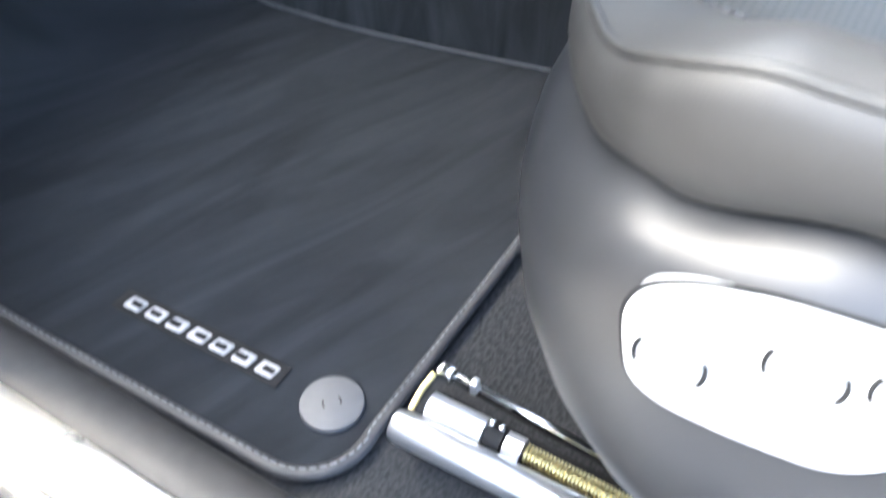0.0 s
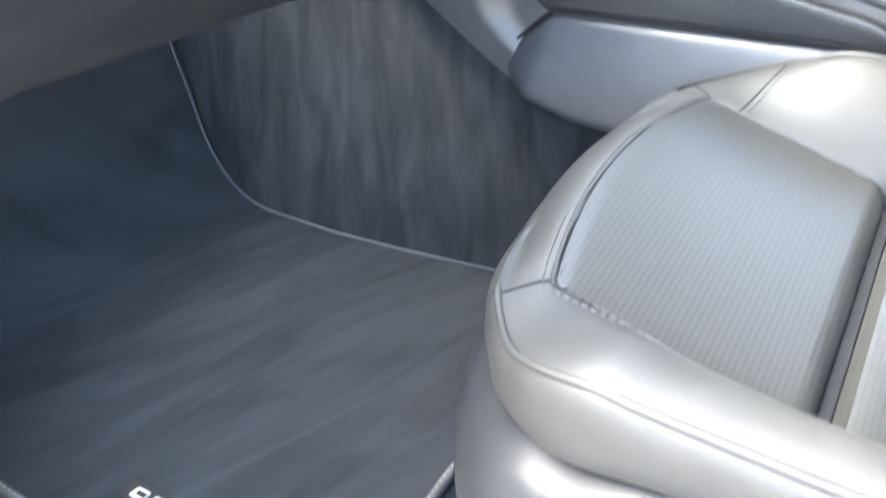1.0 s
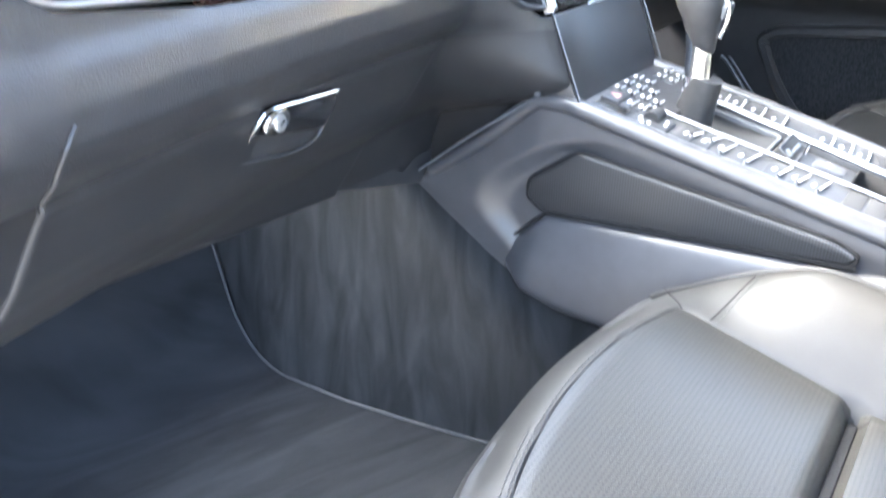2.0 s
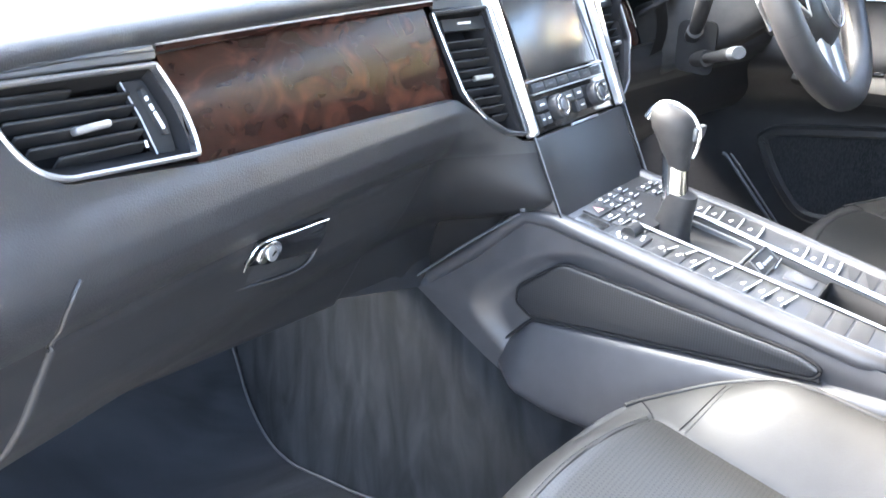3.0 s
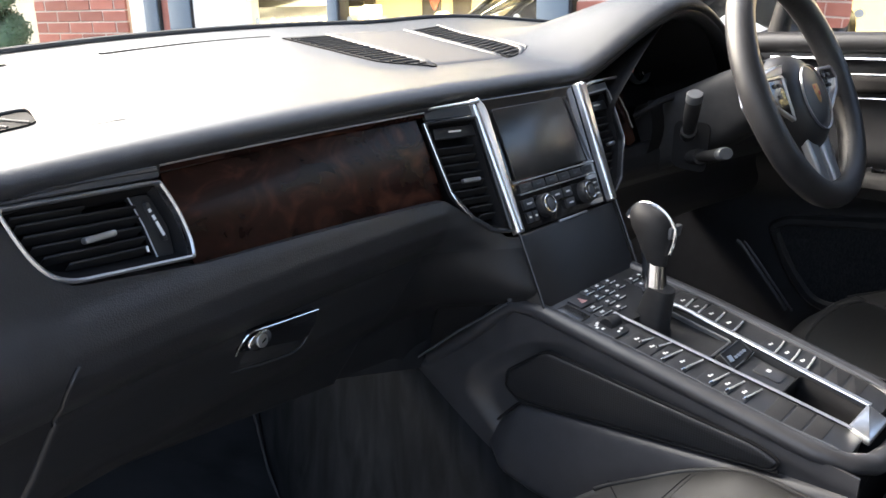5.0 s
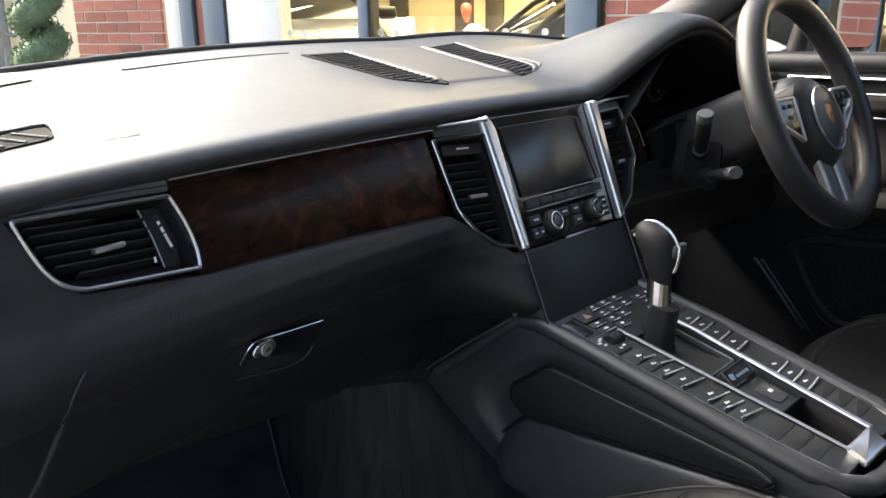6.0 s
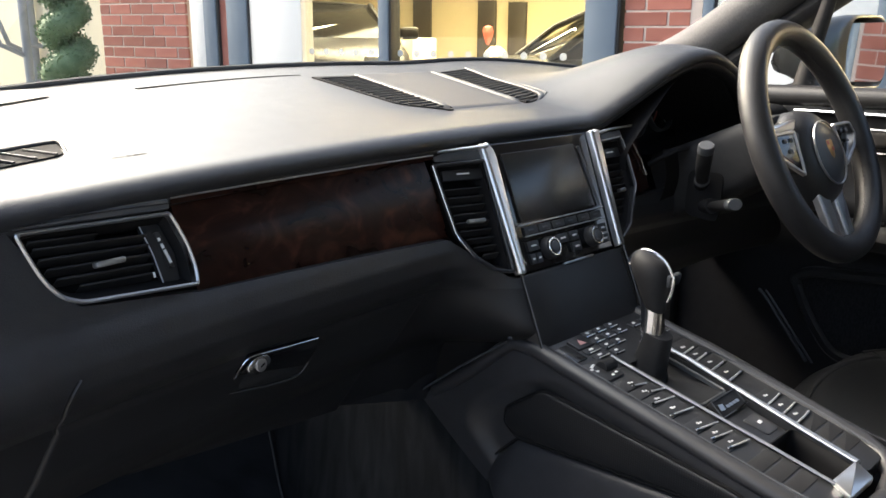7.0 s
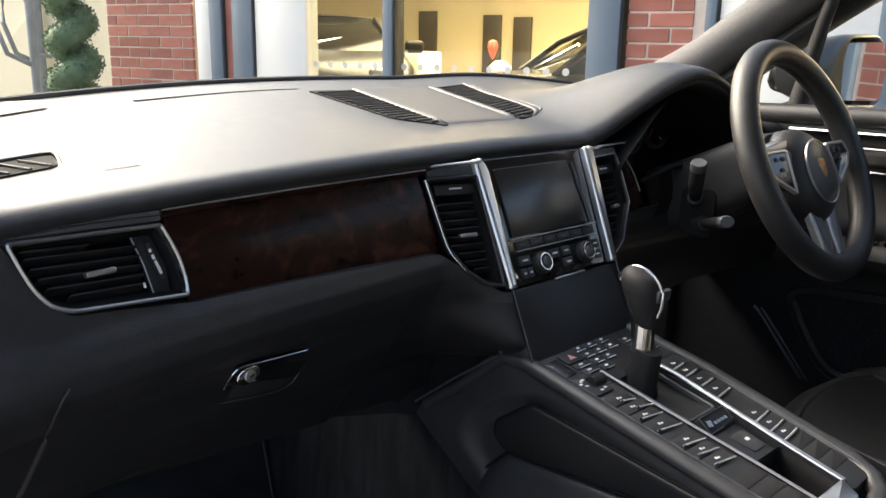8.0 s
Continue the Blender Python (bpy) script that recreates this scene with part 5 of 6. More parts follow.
# top: button strips left and right of the middle
for side in (-1, 1):
    x0, x1 = (0.0465, 0.108)
    xa, xb = (x0 * side, x1 * side) if side > 0 else (-x1, -x0)
    con_slab(con_rect(xa, -0.405, xb, -0.122, 0.006), 0.02, -0.019, M_PLASTIC, "button_strip")
    blades = [(-0.162, 0.060, 0.084), (-0.181, 0.050, 0.077), (-0.198, 0.055, 0.098), (-0.224, 0.054, 0.098), (-0.257, 0.056, 0.097), (-0.276, 0.058, 0.096), (-0.296, 0.056, 0.095)]
    if side > 0:
        blades = [(-0.148, 0.050, 0.084), (-0.167, 0.050, 0.086), (-0.192, 0.050, 0.088), (-0.218, 0.050, 0.09), (-0.274, 0.050, 0.092), (-0.295, 0.050, 0.092), (-0.314, 0.050, 0.092)]
    prev = -0.128
    for k, (y, bx0, bx1) in enumerate(blades):
        ya = max(prev - 0.001, y) if prev - y < 0.03 else y + 0.021
        ba, bb = (bx0, 0.1005) if side > 0 else (-0.1005, -bx0)
        b_ = con_slab(con_rect(ba, y + 0.001, bb, ya - 0.001, 0.0012), 0.0026, 0.0, M_PLASTIC, "button")
        inner, outer = con_top(side * bx0, y - 0.001, 0.0034), con_top(side * bx1, y + (0.005 if side < 0 else 0.002), 0.004)
        mid_ = inner.lerp(outer, 0.6) + Vector((0, -0.001, 0.0006))
        part("blade", tube([inner, mid_, outer], 0.0011 if side < 0 else 0.0015, 6), M_BLADE, b_)
        tip = outer if side < 0 else inner
        part("blade_tip", tube([tip, tip.lerp(mid_, 0.3)], lambda q: 0.0016 - 0.0004 * q, 8), M_CHROME, b_)
        mx = side * (0.078 if side < 0 else 0.072)
        my = (y + ya) / 2
        part("marking", slab(con_rect(mx - 0.004, my - 0.0005, mx - 0.0005, my + 0.003, 0.0008), 0.0004, CON @ pose(0, 0, 0.0026)), M_MARK, b_)
        part("marking", slab(con_rect(mx + 0.0005, my - 0.001, mx + 0.004, my + 0.0015, 0.0006), 0.0004, CON @ pose(0, 0, 0.0026)), M_MARK, b_)
        prev = y
    for y in (-0.335, -0.356, -0.377):
        ba, bb = (0.05, 0.1005) if side > 0 else (-0.1005, -0.05)
        con_slab(con_rect(ba, y + 0.0008, bb, y + 0.0195, 0.001), 0.0018, 0.0, M_RUBBER, "blank_cover")
    # chrome rail beside the lever
    part("chrome_rail", tube([con_top(side * x, y, 0.004) for x, y in ((0.046, -0.10), (0.047, -0.16), (0.0465, -0.24), (0.046, -0.32), (0.0475, -0.392))], 0.0026 if side < 0 else 0.0042, 10, flat=0.6), M_SATIN if side < 0 else M_LEG, console, "satin metal rail")
    part("rail_outer", tube([con_top(side * x, y, 0.0035) for x, y in ((0.1055, -0.06), (0.1055, -0.2), (0.1055, -0.34), (0.101, -0.395))], 0.0018, 6), M_GREYTRIM, console)
part("tray_end", slab(rounded([(-0.058, -0.413 * KY), (0.004, -0.415 * KY), (0.0195, -0.389 * KY), (-0.047, -0.387 * KY)], 0.005, 4), 0.008, CON @ pose(0, 0, -0.002), 0.003), M_LEG, console, "bright metal tray end")
# front block with switch groups
con_slab(con_rect(-0.108, -0.122, 0.108, -0.012, 0.006), 0.02, -0.019, M_PLASTIC, "front_plate")
con_slab(con_rect(-0.02, -0.032, 0.095, -0.014, 0.004), 0.012, 0.0, M_GREYTRIM, "front_ridge")
hz = con_slab(con_rect(-0.072, -0.068, -0.036, -0.046, 0.002), 0.003, 0.001, M_PLASTIC, "hazard_button")
part("triangle", slab([(-0.062, -0.062 * KY), (-0.048, -0.062 * KY), (-0.055, -0.051 * KY)], 0.0006, CON @ pose(0, 0, 0.004)), M_PINK, hz)
con_slab(con_rect(-0.104, -0.086, -0.078, -0.050, 0.002), 0.002, 0.001, M_SCREEN, "small_display")
for i, (x, y, w, h) in enumerate([(-0.07, -0.081, 0.03, 0.011), (-0.07, -0.095, 0.03, 0.011), (-0.034, -0.052, 0.022, 0.012), (-0.034, -0.068, 0.022, 0.012), (-0.034, -0.084, 0.022, 0.012), (-0.034, -0.1, 0.022, 0.012), (-0.008, -0.052, 0.022, 0.012), (-0.008, -0.068, 0.022, 0.012), (-0.008, -0.084, 0.022, 0.012), (0.02, -0.052, 0.022, 0.012), (0.02, -0.068, 0.022, 0.012), (0.056, -0.068, 0.022, 0.012), (0.056, -0.084, 0.022, 0.012), (0.08, -0.068, 0.02, 0.012), (0.08, -0.084, 0.02, 0.012), (0.08, -0.1, 0.02, 0.012)]):
    b_ = con_slab(con_rect(x, y, x + w, y + h, 0.0015), 0.0022, 0.0005, M_PLASTIC, "button")
    part("marking", slab(con_rect(x + w * 0.35, y + h * 0.45, x + w * 0.62, y + h * 0.75, 0.0008), 0.0005, CON @ pose(0, 0, 0.0027)), M_MARK, b_)
    part("blade", tube([con_top(x + 0.002, y + 0.0005, 0.0033), con_top(x + w - 0.002, y + 0.0005, 0.0033)], 0.0008, 6), M_BLADE, b_)
    part("blade_tip", tube([con_top(x, y + 0.0005, 0.0032), con_top(x + 0.004, y + 0.0005, 0.0036)], 0.0011, 6), M_CHROME, b_)
for side in (-1,):
    dial = con_slab(con_rect(-0.104, -0.135, -0.064, -0.094, 0.006), 0.003, 0.001, M_PLASTIC, "thumb_dial_plate")
    part("thumb_dial", tube([con_top(-0.086, -0.112, 0.004), con_top(-0.062, -0.112, 0.004)], 0.009, 14), M_RUBBER, dial, "ribbed black thumb dial")
    for x, y in ((-0.1, -0.108), (-0.095, -0.104), (-0.09, -0.102), (-0.096, -0.114), (-0.084, -0.129), (-0.075, -0.127)):
        part("marking", box((0.005, 0.003, 0.0006), CON @ pose(x, y * KY, 0.0044)), M_MARK, dial)

# gear lever with its boot
con_slab(con_rect(-0.035, -0.312, 0.035, -0.232, 0.003), 0.012, -0.016, M_PLASTIC, "parking_plate")
BM = CON @ pose(-0.006, -0.2455 * KY, 0.004, 28, 0, 0)
bo = rounded([(-0.030, -0.012), (0.030, -0.012), (0.030, 0.012), (-0.030, 0.012)], 0.002, 3)
bd = part("badge_plate", slab(bo, 0.008, BM @ pose(0, 0, -0.008), 0.0008), M_RUBBER, console, "dark plate with bright lettering bars")
part("badge_edge", frame_ring(bo, inset(bo, 0.0014), 0.0012, BM, 0.0003), M_GREYTRIM, bd)
for k, (w, h) in enumerate(((0.009, 0.008), (0.006, 0.0035), (0.006, 0.0035), (0.006, 0.0035), (0.006, 0.0035))):
    part("bar", box((w, h, 0.0008), BM @ pose((-0.018, -0.006, 0.002, 0.010, 0.018)[k], (h - 0.008) / 2, 0.0006, 0, 0, -10)), M_SILVER, bd)
pk = con_slab(con_rect(-0.014, -0.303, 0.026, -0.27, 0.004), 0.0016, -0.004, M_CONSOLE, "parking_button")
part("marking", box((0.007, 0.005, 0.0006), CON @ pose(0.002, -0.284 * KY, -0.0022)), M_MARK, pk)
part("blade", tube([con_top(-0.010, -0.2585, 0.002), con_top(0.028, -0.2565, 0.003)], 0.0015, 6), M_CHROME, console)


tr = con_rect(-0.0435, -0.389, 0.0425, -0.314, 0.008, 4)
part("tray", loft([[CON @ Vector((p[0], p[1], z)) for p in (tr if k == 0 else inset(tr, 0.004))] for k, z in ((0, -0.002), (0, -0.02), (1, -0.045))], False, True), M_DARK, console, "deep black storage tray", mods=[("SOLIDIFY", (0.002, 1))])

lever = thing("gear_lever", "black leather and bright metal automatic gear lever", "gear lever")
boot = []
for k, (w, l, z) in enumerate(((0.036, 0.062, -0.004), (0.033, 0.056, -0.008), (0.029, 0.042, -0.015), (0.0235, 0.028, -0.02), (0.0205, 0.0235, -0.010), (0.0182, 0.0205, 0.012), (0.0174, 0.0188, 0.034), (0.0164, 0.0176, 0.041))):
    c = con_top(0.001, -0.164 + 0.032 * min(1, k / 3), 0)
    ring = []
    for j in range(40):
        a = 2 * math.pi * j / 40
        n = 4 if k < 2 else 2.4
        cx, sx_ = math.cos(a), math.sin(a)
        r = (abs(cx) ** n + abs(sx_) ** n) ** (-1 / n)
        fold = 1 + (0.035 * math.sin(7 * a) if 1 < k < 5 else 0)
        ring.append(CON @ (CON.inverted() @ c + Vector((w * r * cx * fold, l * r * sx_ * fold, z))))
    boot.append(ring)
part("boot", loft(boot, False, True), M_RUBBER, lever, "soft black leather gaiter")
part("boot_frame", frame_ring(con_rect(-0.037, -0.228, 0.0375, -0.1, 0.01, 4), inset(con_rect(-0.037, -0.228, 0.0375, -0.1, 0.01, 4), 0.004), 0.006, CON @ pose(0, 0, -0.006), 0.001), M_GREYTRIM, lever)
ax = [Vector((0.002, -0.131, 0.900)), Vector((0.002, -0.13, 0.93)), Vector((0.004, -0.127, 0.955)), Vector((0.004, -0.123, 0.98))]
part("shaft", tube(ax, lambda s: 0.0160 - 0.0015 * s, 20), M_CHROME, lever, "bright metal shaft")
kn = []
for y, z, rx, ry in ((-0.129, 0.959, 0.0155, 0.0165), (-0.1285, 0.961, 0.0172, 0.0185), (-0.127, 0.972, 0.0178, 0.0205), (-0.125, 0.985, 0.0203, 0.0250), (-0.122, 1.0, 0.0242, 0.0315), (-0.12, 1.013, 0.0248, 0.033), (-0.119, 1.022, 0.0222, 0.03), (-0.119, 1.0285, 0.015, 0.022), (-0.119, 1.031, 0.006, 0.01)):
    kn.append([Vector((0.003 + 0.83 * rx * math.cos(a), y + 0.85 * ry * math.sin(a), z + 0.004 * math.sin(a))) for a in (2 * math.pi * j / 28 for j in range(28))])
knob = part("knob", loft(kn), M_RUBBER, lever, "black leather knob")
part("knob_strip", tube([interp([(0.004, -0.087, 1.012), (0.004, -0.097, 1.026), (0.004, -0.115, 1.0315), (0.004, -0.137, 1.024), (0.004, -0.1505, 1.006), (0.004, -0.151, 0.988), (0.004, -0.146, 0.972)], k / 24) for k in range(25)], lambda s: 0.0046 - 0.0012 * s, 10, flat=0.6, up=(1, 0, 0)), M_CHROME, lever, "bright metal spine")
part("release_button", box((0.03, 0.008, 0.016), pose(0.012, -0.148, 1.0, 10, 0, 0), 0.003), M_GREYTRIM, lever)

# rear of the console with a cup holder
rc = rounded([(-0.118, -0.9), (0.118, -0.9), (0.118, -0.436), (-0.118, -0.436)], 0.012, 4)
part("rear_section", slab(rc, 0.14, pose(0, 0, 0.655), 0.01), M_PLASTIC, console)
# thin dark disc paints the shade of the hole; nothing is cut out
part("cup_holder", disc(0.042, 0.002, pose(-0.05, -0.52, 0.7955), 0.0, 28), M_DARK, console)
part("cup_ring", frame_ring([(0.044 * math.cos(6.2832 * k / 32), 0.044 * math.sin(6.2832 * k / 32)) for k in range(32)], [(0.04 * math.cos(6.2832 * k / 32), 0.04 * math.sin(6.2832 * k / 32)) for k in range(32)], 0.005, pose(-0.05, -0.52, 0.794), 0.001), M_GREYTRIM, console)
# ---- seats ----
SX = -0.395
SEAM_N, SEAM_F = -0.543, -0.232      # outer and inner edges of the perforated middle
GAP_Y = -0.383


def z_ins(y):
    """Height of the perforated middle along the cushion."""
    return 0.769 + 0.27 * (y + 0.21) if y > -0.6 else 0.6637 + 0.1 * (y + 0.6)


def front_seam(x):
    return -0.196 - 0.9 * (x - SX) ** 2


def hem(y):
    """How fully the side bolsters have risen, from the nose backwards."""
    return smooth(-0.188, -0.29, y)


def seat_top(x, y):
    near = x < SX
    d = SEAM_N - x if near else x - SEAM_F          # out past the seam
    w = 0.092 if near else 0.085
    z = z_ins(y)
    if d > 0:
        t = min(1.0, d / w)
        high = (0.803 if near else 0.799 - 0.013 * smooth(-0.33, -0.43, y)) - 0.02 * smooth(-0.45, -0.75, y) - z
        z += high * math.sin(t * math.pi / 2) ** 1.15 * (hem(y) if near else smooth(-0.188, -0.325, y))
        z -= 0.005 * smooth(w, w + 0.024, d) * hem(y)
    else:
        e = min(-d, 0.155) / 0.155
        z += 0.006 * (1 - (1 - e) ** 2)
    # nose rolling down ahead of the front seam
    f = y - front_seam(x)
    if f > 0:
        z -= 0.024 * min(1.0, f / 0.034) ** 1.7 * (1 - 0.65 * smooth(0.1, 0.2, abs(x - SX)))
    # seams pressed into the padding
    z -= 0.0014 * math.exp(-(d / 0.004) ** 2) * (1 - smooth(-0.20, -0.19, y))
    if d < 0.004:
        z -= 0.0012 * math.exp(-(f / 0.004) ** 2)
        z -= 0.024 * math.exp(-((y - GAP_Y) / 0.0085) ** 2) * smooth(0.008, -0.006, d)
    return z


def resample(pts, n):
    pts = [Vector(p) for p in pts]
    L = [0.0]
    for i in range(len(pts)):
        L.append(L[-1] + (pts[(i + 1) % len(pts)] - pts[i]).length)
    out, j = [], 0
    for k in range(n):
        s = L[-1] * k / n
        while L[j + 1] < s:
            j += 1
        t = (s - L[j]) / max(1e-9, L[j + 1] - L[j])
        out.append(pts[j].lerp(pts[(j + 1) % len(pts)], t))
    return out


def seat_outline(r):
    """Plan of the cushion: straight sides, bowed front, rounded corners."""
    w, f = 0.257, -0.164
    pts = resample(rounded([(-w, -0.82), (w, -0.82), (w, f), (-w, f)], [0.05, 0.05, r, r], 20), 280)
    return [Vector((SX + p.x, p.y - 0.42 * min(abs(p.x), 0.2) ** 2 * smooth(-0.3, -0.18, p.y))) for p in pts]


seat = thing("car_seat", "black leather front passenger seat with perforated centre panel", "car seat", group="front seats")
OUT, LOW = seat_outline(0.15), seat_outline(0.13)


def well(x, y):
    """How far the cushion lies under the perforated middle panels."""
    m = smooth(SEAM_N - 0.003, SEAM_N + 0.003, x) * (1 - smooth(SEAM_F - 0.003, SEAM_F + 0.003, x))
    return 0.009 * m * smooth(front_seam(x) + 0.003, front_seam(x) - 0.003, y)


rings = []
for k in range(71):
    f = 0.02 + 0.98 * (k / 70) ** 0.9
    rings.append([(lambda x, y: Vector((x, y, seat_top(x, y) - well(x, y))))(SX + (p.x - SX) * f, -0.42 + (p.y + 0.42) * f) for p in OUT])
edge = rings[-1]


def low_edge(y):
    """Where the leather ends above the plastic base."""
    return 0.714 + 0.014 * smooth(-0.19, -0.25, y) + 0.019 * smooth(-0.25, -0.33, y) - 0.03 * smooth(-0.36, -0.8, y)


for t, o in ((0.06, 0.0035), (0.2, 0.0065), (0.45, 0.007), (0.7, 0.005), (0.88, 0.001), (1.0, -0.006)):
    q = inset(OUT, -o)
    rings.append([Vector((p.x, p.y, e.z + (min(low_edge(p.y), e.z - 0.02) - e.z) * t)) for p, e in zip(q, edge)])
cushion = part("cushion", loft(rings, True, False), M_SEAT, seat, "black leather seat cushion with stitched seams")
# perforated middle panels, front and rear of the cross seam
for ya, yb in ((None, GAP_Y + 0.004), (GAP_Y - 0.004, -0.74)):
    def ins(u, v):
        x = SEAM_N - 0.0015 + (SEAM_F - SEAM_N + 0.003) * u
        y0 = front_seam(x) + 0.0015 if ya is None else ya
        y = y0 + (yb - y0) * v
        return Vector((x, y, seat_top(x, y) + 0.0004))
    part("perforated_panel", surf(ins, 56, 44), M_PERF, seat, "perforated black leather centre panel")


def on_seat(x, y, h=0.0):
    return Vector((x, y, seat_top(x, y) + h))


# seams: round the middle panel, and double stitching
FRONT_SEAM = [(SEAM_N + (SEAM_F - SEAM_N) * k / 40, front_seam(SEAM_N + (SEAM_F - SEAM_N) * k / 40)) for k in range(41)]
part("seam", tube([on_seat(x, y, -0.0002) for x, y in FRONT_SEAM], 0.0008, 6), M_DARK, seat)
for sx_ in (SEAM_N, SEAM_F):
    part("seam", tube([on_seat(sx_, front_seam(sx_) - (front_seam(sx_) - GAP_Y) * k / 30, -0.0002) for k in range(31)], 0.0007, 6), M_DARK, seat)
# near-black rod fills the groove, painting in the shade of the gap
part("cross_gap", tube([on_seat(SEAM_N + 0.006 + (SEAM_F - SEAM_N - 0.012) * k / 30, GAP_Y, 0.0055) for k in range(31)], 0.005, 8, flat=0.6), M_DARK, seat, "dark seam across the cushion")


def stitches(paths, length=0.0042, gap=0.0075, r=0.0005):
    bm = bmesh.new()
    for path in paths:
        acc = 0.0
        for a, b_ in zip(path, path[1:]):
            d = b_ - a
            L = d.length
            if L < 1e-6:
                continue
            while acc < L:
                p = a + d * (acc / L)
                q = p + d.normalized() * length
                t = tube([p, q], r, 4)
                me = bpy.data.meshes.new("tmp")
                t.to_mesh(me)
                t.free()
                bm.from_mesh(me)
                bpy.data.meshes.remove(me)
                acc += gap
            acc -= L
    return bm


# double stitching that turns round the corner of the middle panel and runs back on the bolster
for off_ in (0.005, 0.013):
    turn = [on_seat(SEAM_N + 0.06 - 0.06 * k / 12, front_seam(SEAM_N + 0.06 - 0.06 * k / 12) + off_ * 0.8, 0.0008) for k in range(13)]
    turn += [on_seat(SEAM_N - off_ * math.sin(a), front_seam(SEAM_N) + off_ * 0.8 * math.cos(a), 0.0008) for a in (0.3, 0.7, 1.1, 1.5)]
    turn += [on_seat(SEAM_N - off_, front_seam(SEAM_N) - 0.45 * k / 60, 0.0008) for k in range(1, 61)]
    tagged(part("stitching", stitches([turn], 0.0036, 0.006, 0.00055), M_SEATTHREAD, seat, smooth=False), kind="stuff")
tagged(part("stitching", stitches([[on_seat(x, y + 0.006, 0.0006) for x, y in FRONT_SEAM]], 0.0036, 0.006, 0.0005), M_SEATTHREAD, seat, smooth=False), kind="stuff")
# joint over the nose at each front corner, and the seam up the front of each bolster
for sx_, sg in ((SEAM_N, -1), (SEAM_F, 1)):
    part("corner_seam", tube([on_seat(sx_ + sg * 0.03 * k / 14, front_seam(sx_) + 0.030 * k / 14, 0.0002) for k in range(15)], 0.0009, 6), M_DARK, seat)
part("bolster_seam", tube([on_seat(SEAM_F + 0.004 + 0.075 * k / 20, -0.245 - 0.018 * k / 20, 0.0002) for k in range(21)], 0.0008, 6), M_DARK, seat)
tagged(part("stitching", stitches([[on_seat(SEAM_F + 0.004 + 0.075 * k / 20, -0.251 - 0.018 * k / 20, 0.0006) for k in range(21)]], 0.0036, 0.006, 0.0005), M_SEATTHREAD, seat, smooth=False), kind="stuff")
# piping along the sides, round the front corners
for sg in (-1, 1):
    pip = [e + Vector((0, 0, 0.0006)) for e, p in zip(edge, OUT) if p.y > -0.8 and (p.x - SX) * sg > 0.165]
    pip.sort(key=lambda e: math.atan2((e.x - SX) * sg, e.y + 0.5))
    part("piping", tube(pip, 0.0026, 14), M_SEAT, seat, "rolled leather piping")
# plastic base
base = []
for z, o, back in ((0.66, -0.03, 0.0), (0.742, -0.006, 0.0), (0.740, 0.002, 0.0), (0.735, 0.010, 0.0), (0.727, 0.017, 0.0), (0.715, 0.0215, 0.0), (0.70, 0.0235, 0.0), (0.68, 0.0245, 0.001), (0.65, 0.025, 0.003), (0.615, 0.024, 0.006), (0.575, 0.021, 0.017), (0.535, 0.012, 0.032), (0.50, -0.006, 0.055), (0.475, -0.035, 0.09)):
    lw = smooth(0.72, 0.66, z)
    q = inset([a.lerp(b_, lw) for a, b_ in zip(OUT, LOW)], -o)
    base.append([Vector((p.x, p.y - 0.004 - back * smooth(-0.6, -0.2, p.y), z + (low_edge(p.y) - 0.742) * smooth(0.6, 0.72, z))) for p in q])
body = part("seat_base", loft(base, True, True), M_SEATPLASTIC, seat, "satin grey-black plastic seat base moulding")
# switch panel on the outer side
PM = plane_m((-0.6815, 0, 0.66), (0, -1, 0), (0.155, 0, 1))


def sw(pts):
    return [(y, (z - 0.66) * 1.02) for y, z in pts]


po = rounded(sw([(0.262, 0.682), (0.268, 0.664), (0.285, 0.657), (0.315, 0.657), (0.350, 0.661), (0.366, 0.672), (0.388, 0.705), (0.394, 0.722), (0.383, 0.731), (0.345, 0.7305), (0.311, 0.727), (0.281, 0.719), (0.264, 0.709), (0.259, 0.697)]), 0.011, 4)
panel = part("switch_panel", slab(po, 0.012, PM @ pose(0, 0, -0.0095), 0.002), M_SWITCH, seat, "pale silver seat switch panel")
part("panel_gap", tube([PM @ Vector((p[0], p[1], -0.0005)) for p in inset(po, -0.0008)], 0.0011, 6, closed=True), M_DARK, panel)
for y, z in ((0.283, 0.6835), (0.329, 0.7035), (0.364, 0.710)):
    (x, z), w, h = sw([(y, z)])[0], 0.026, 0.02
    b_ = part("switch", slab(rounded([(x - w / 2, z - h / 2), (x + w / 2, z - h / 2), (x + w / 2, z + h / 2), (x - w / 2, z + h / 2)], 0.009, 5), 0.002, PM @ pose(0, 0, 0.0025), 0.0018, 3), M_SWITCH, panel)
    for dx in (-0.006, 0.006):
        part("marking", box((0.0045, 0.0032, 0.0004), PM @ pose(x + dx, z - 0.002, 0.0046)), M_SATIN, b_)
    for sg in (-1, 1):
        part("switch_gap", tube([PM @ Vector((x + sg * (0.0145 - 0.004 * (1 - math.cos(0.3 * k - 0.9))), z - 0.001 + 0.0075 * math.sin(0.3 * k - 0.9), 0.0040)) for k in range(7)], 0.0009, 6), M_DARK, panel)
part("toggle", slab(rounded(sw([(0.301, 0.664), (0.342, 0.671), (0.345, 0.684), (0.306, 0.681)]), 0.006, 5), 0.0025, PM @ pose(0, 0, 0.0025), 0.002, 3), M_SWITCH, panel)
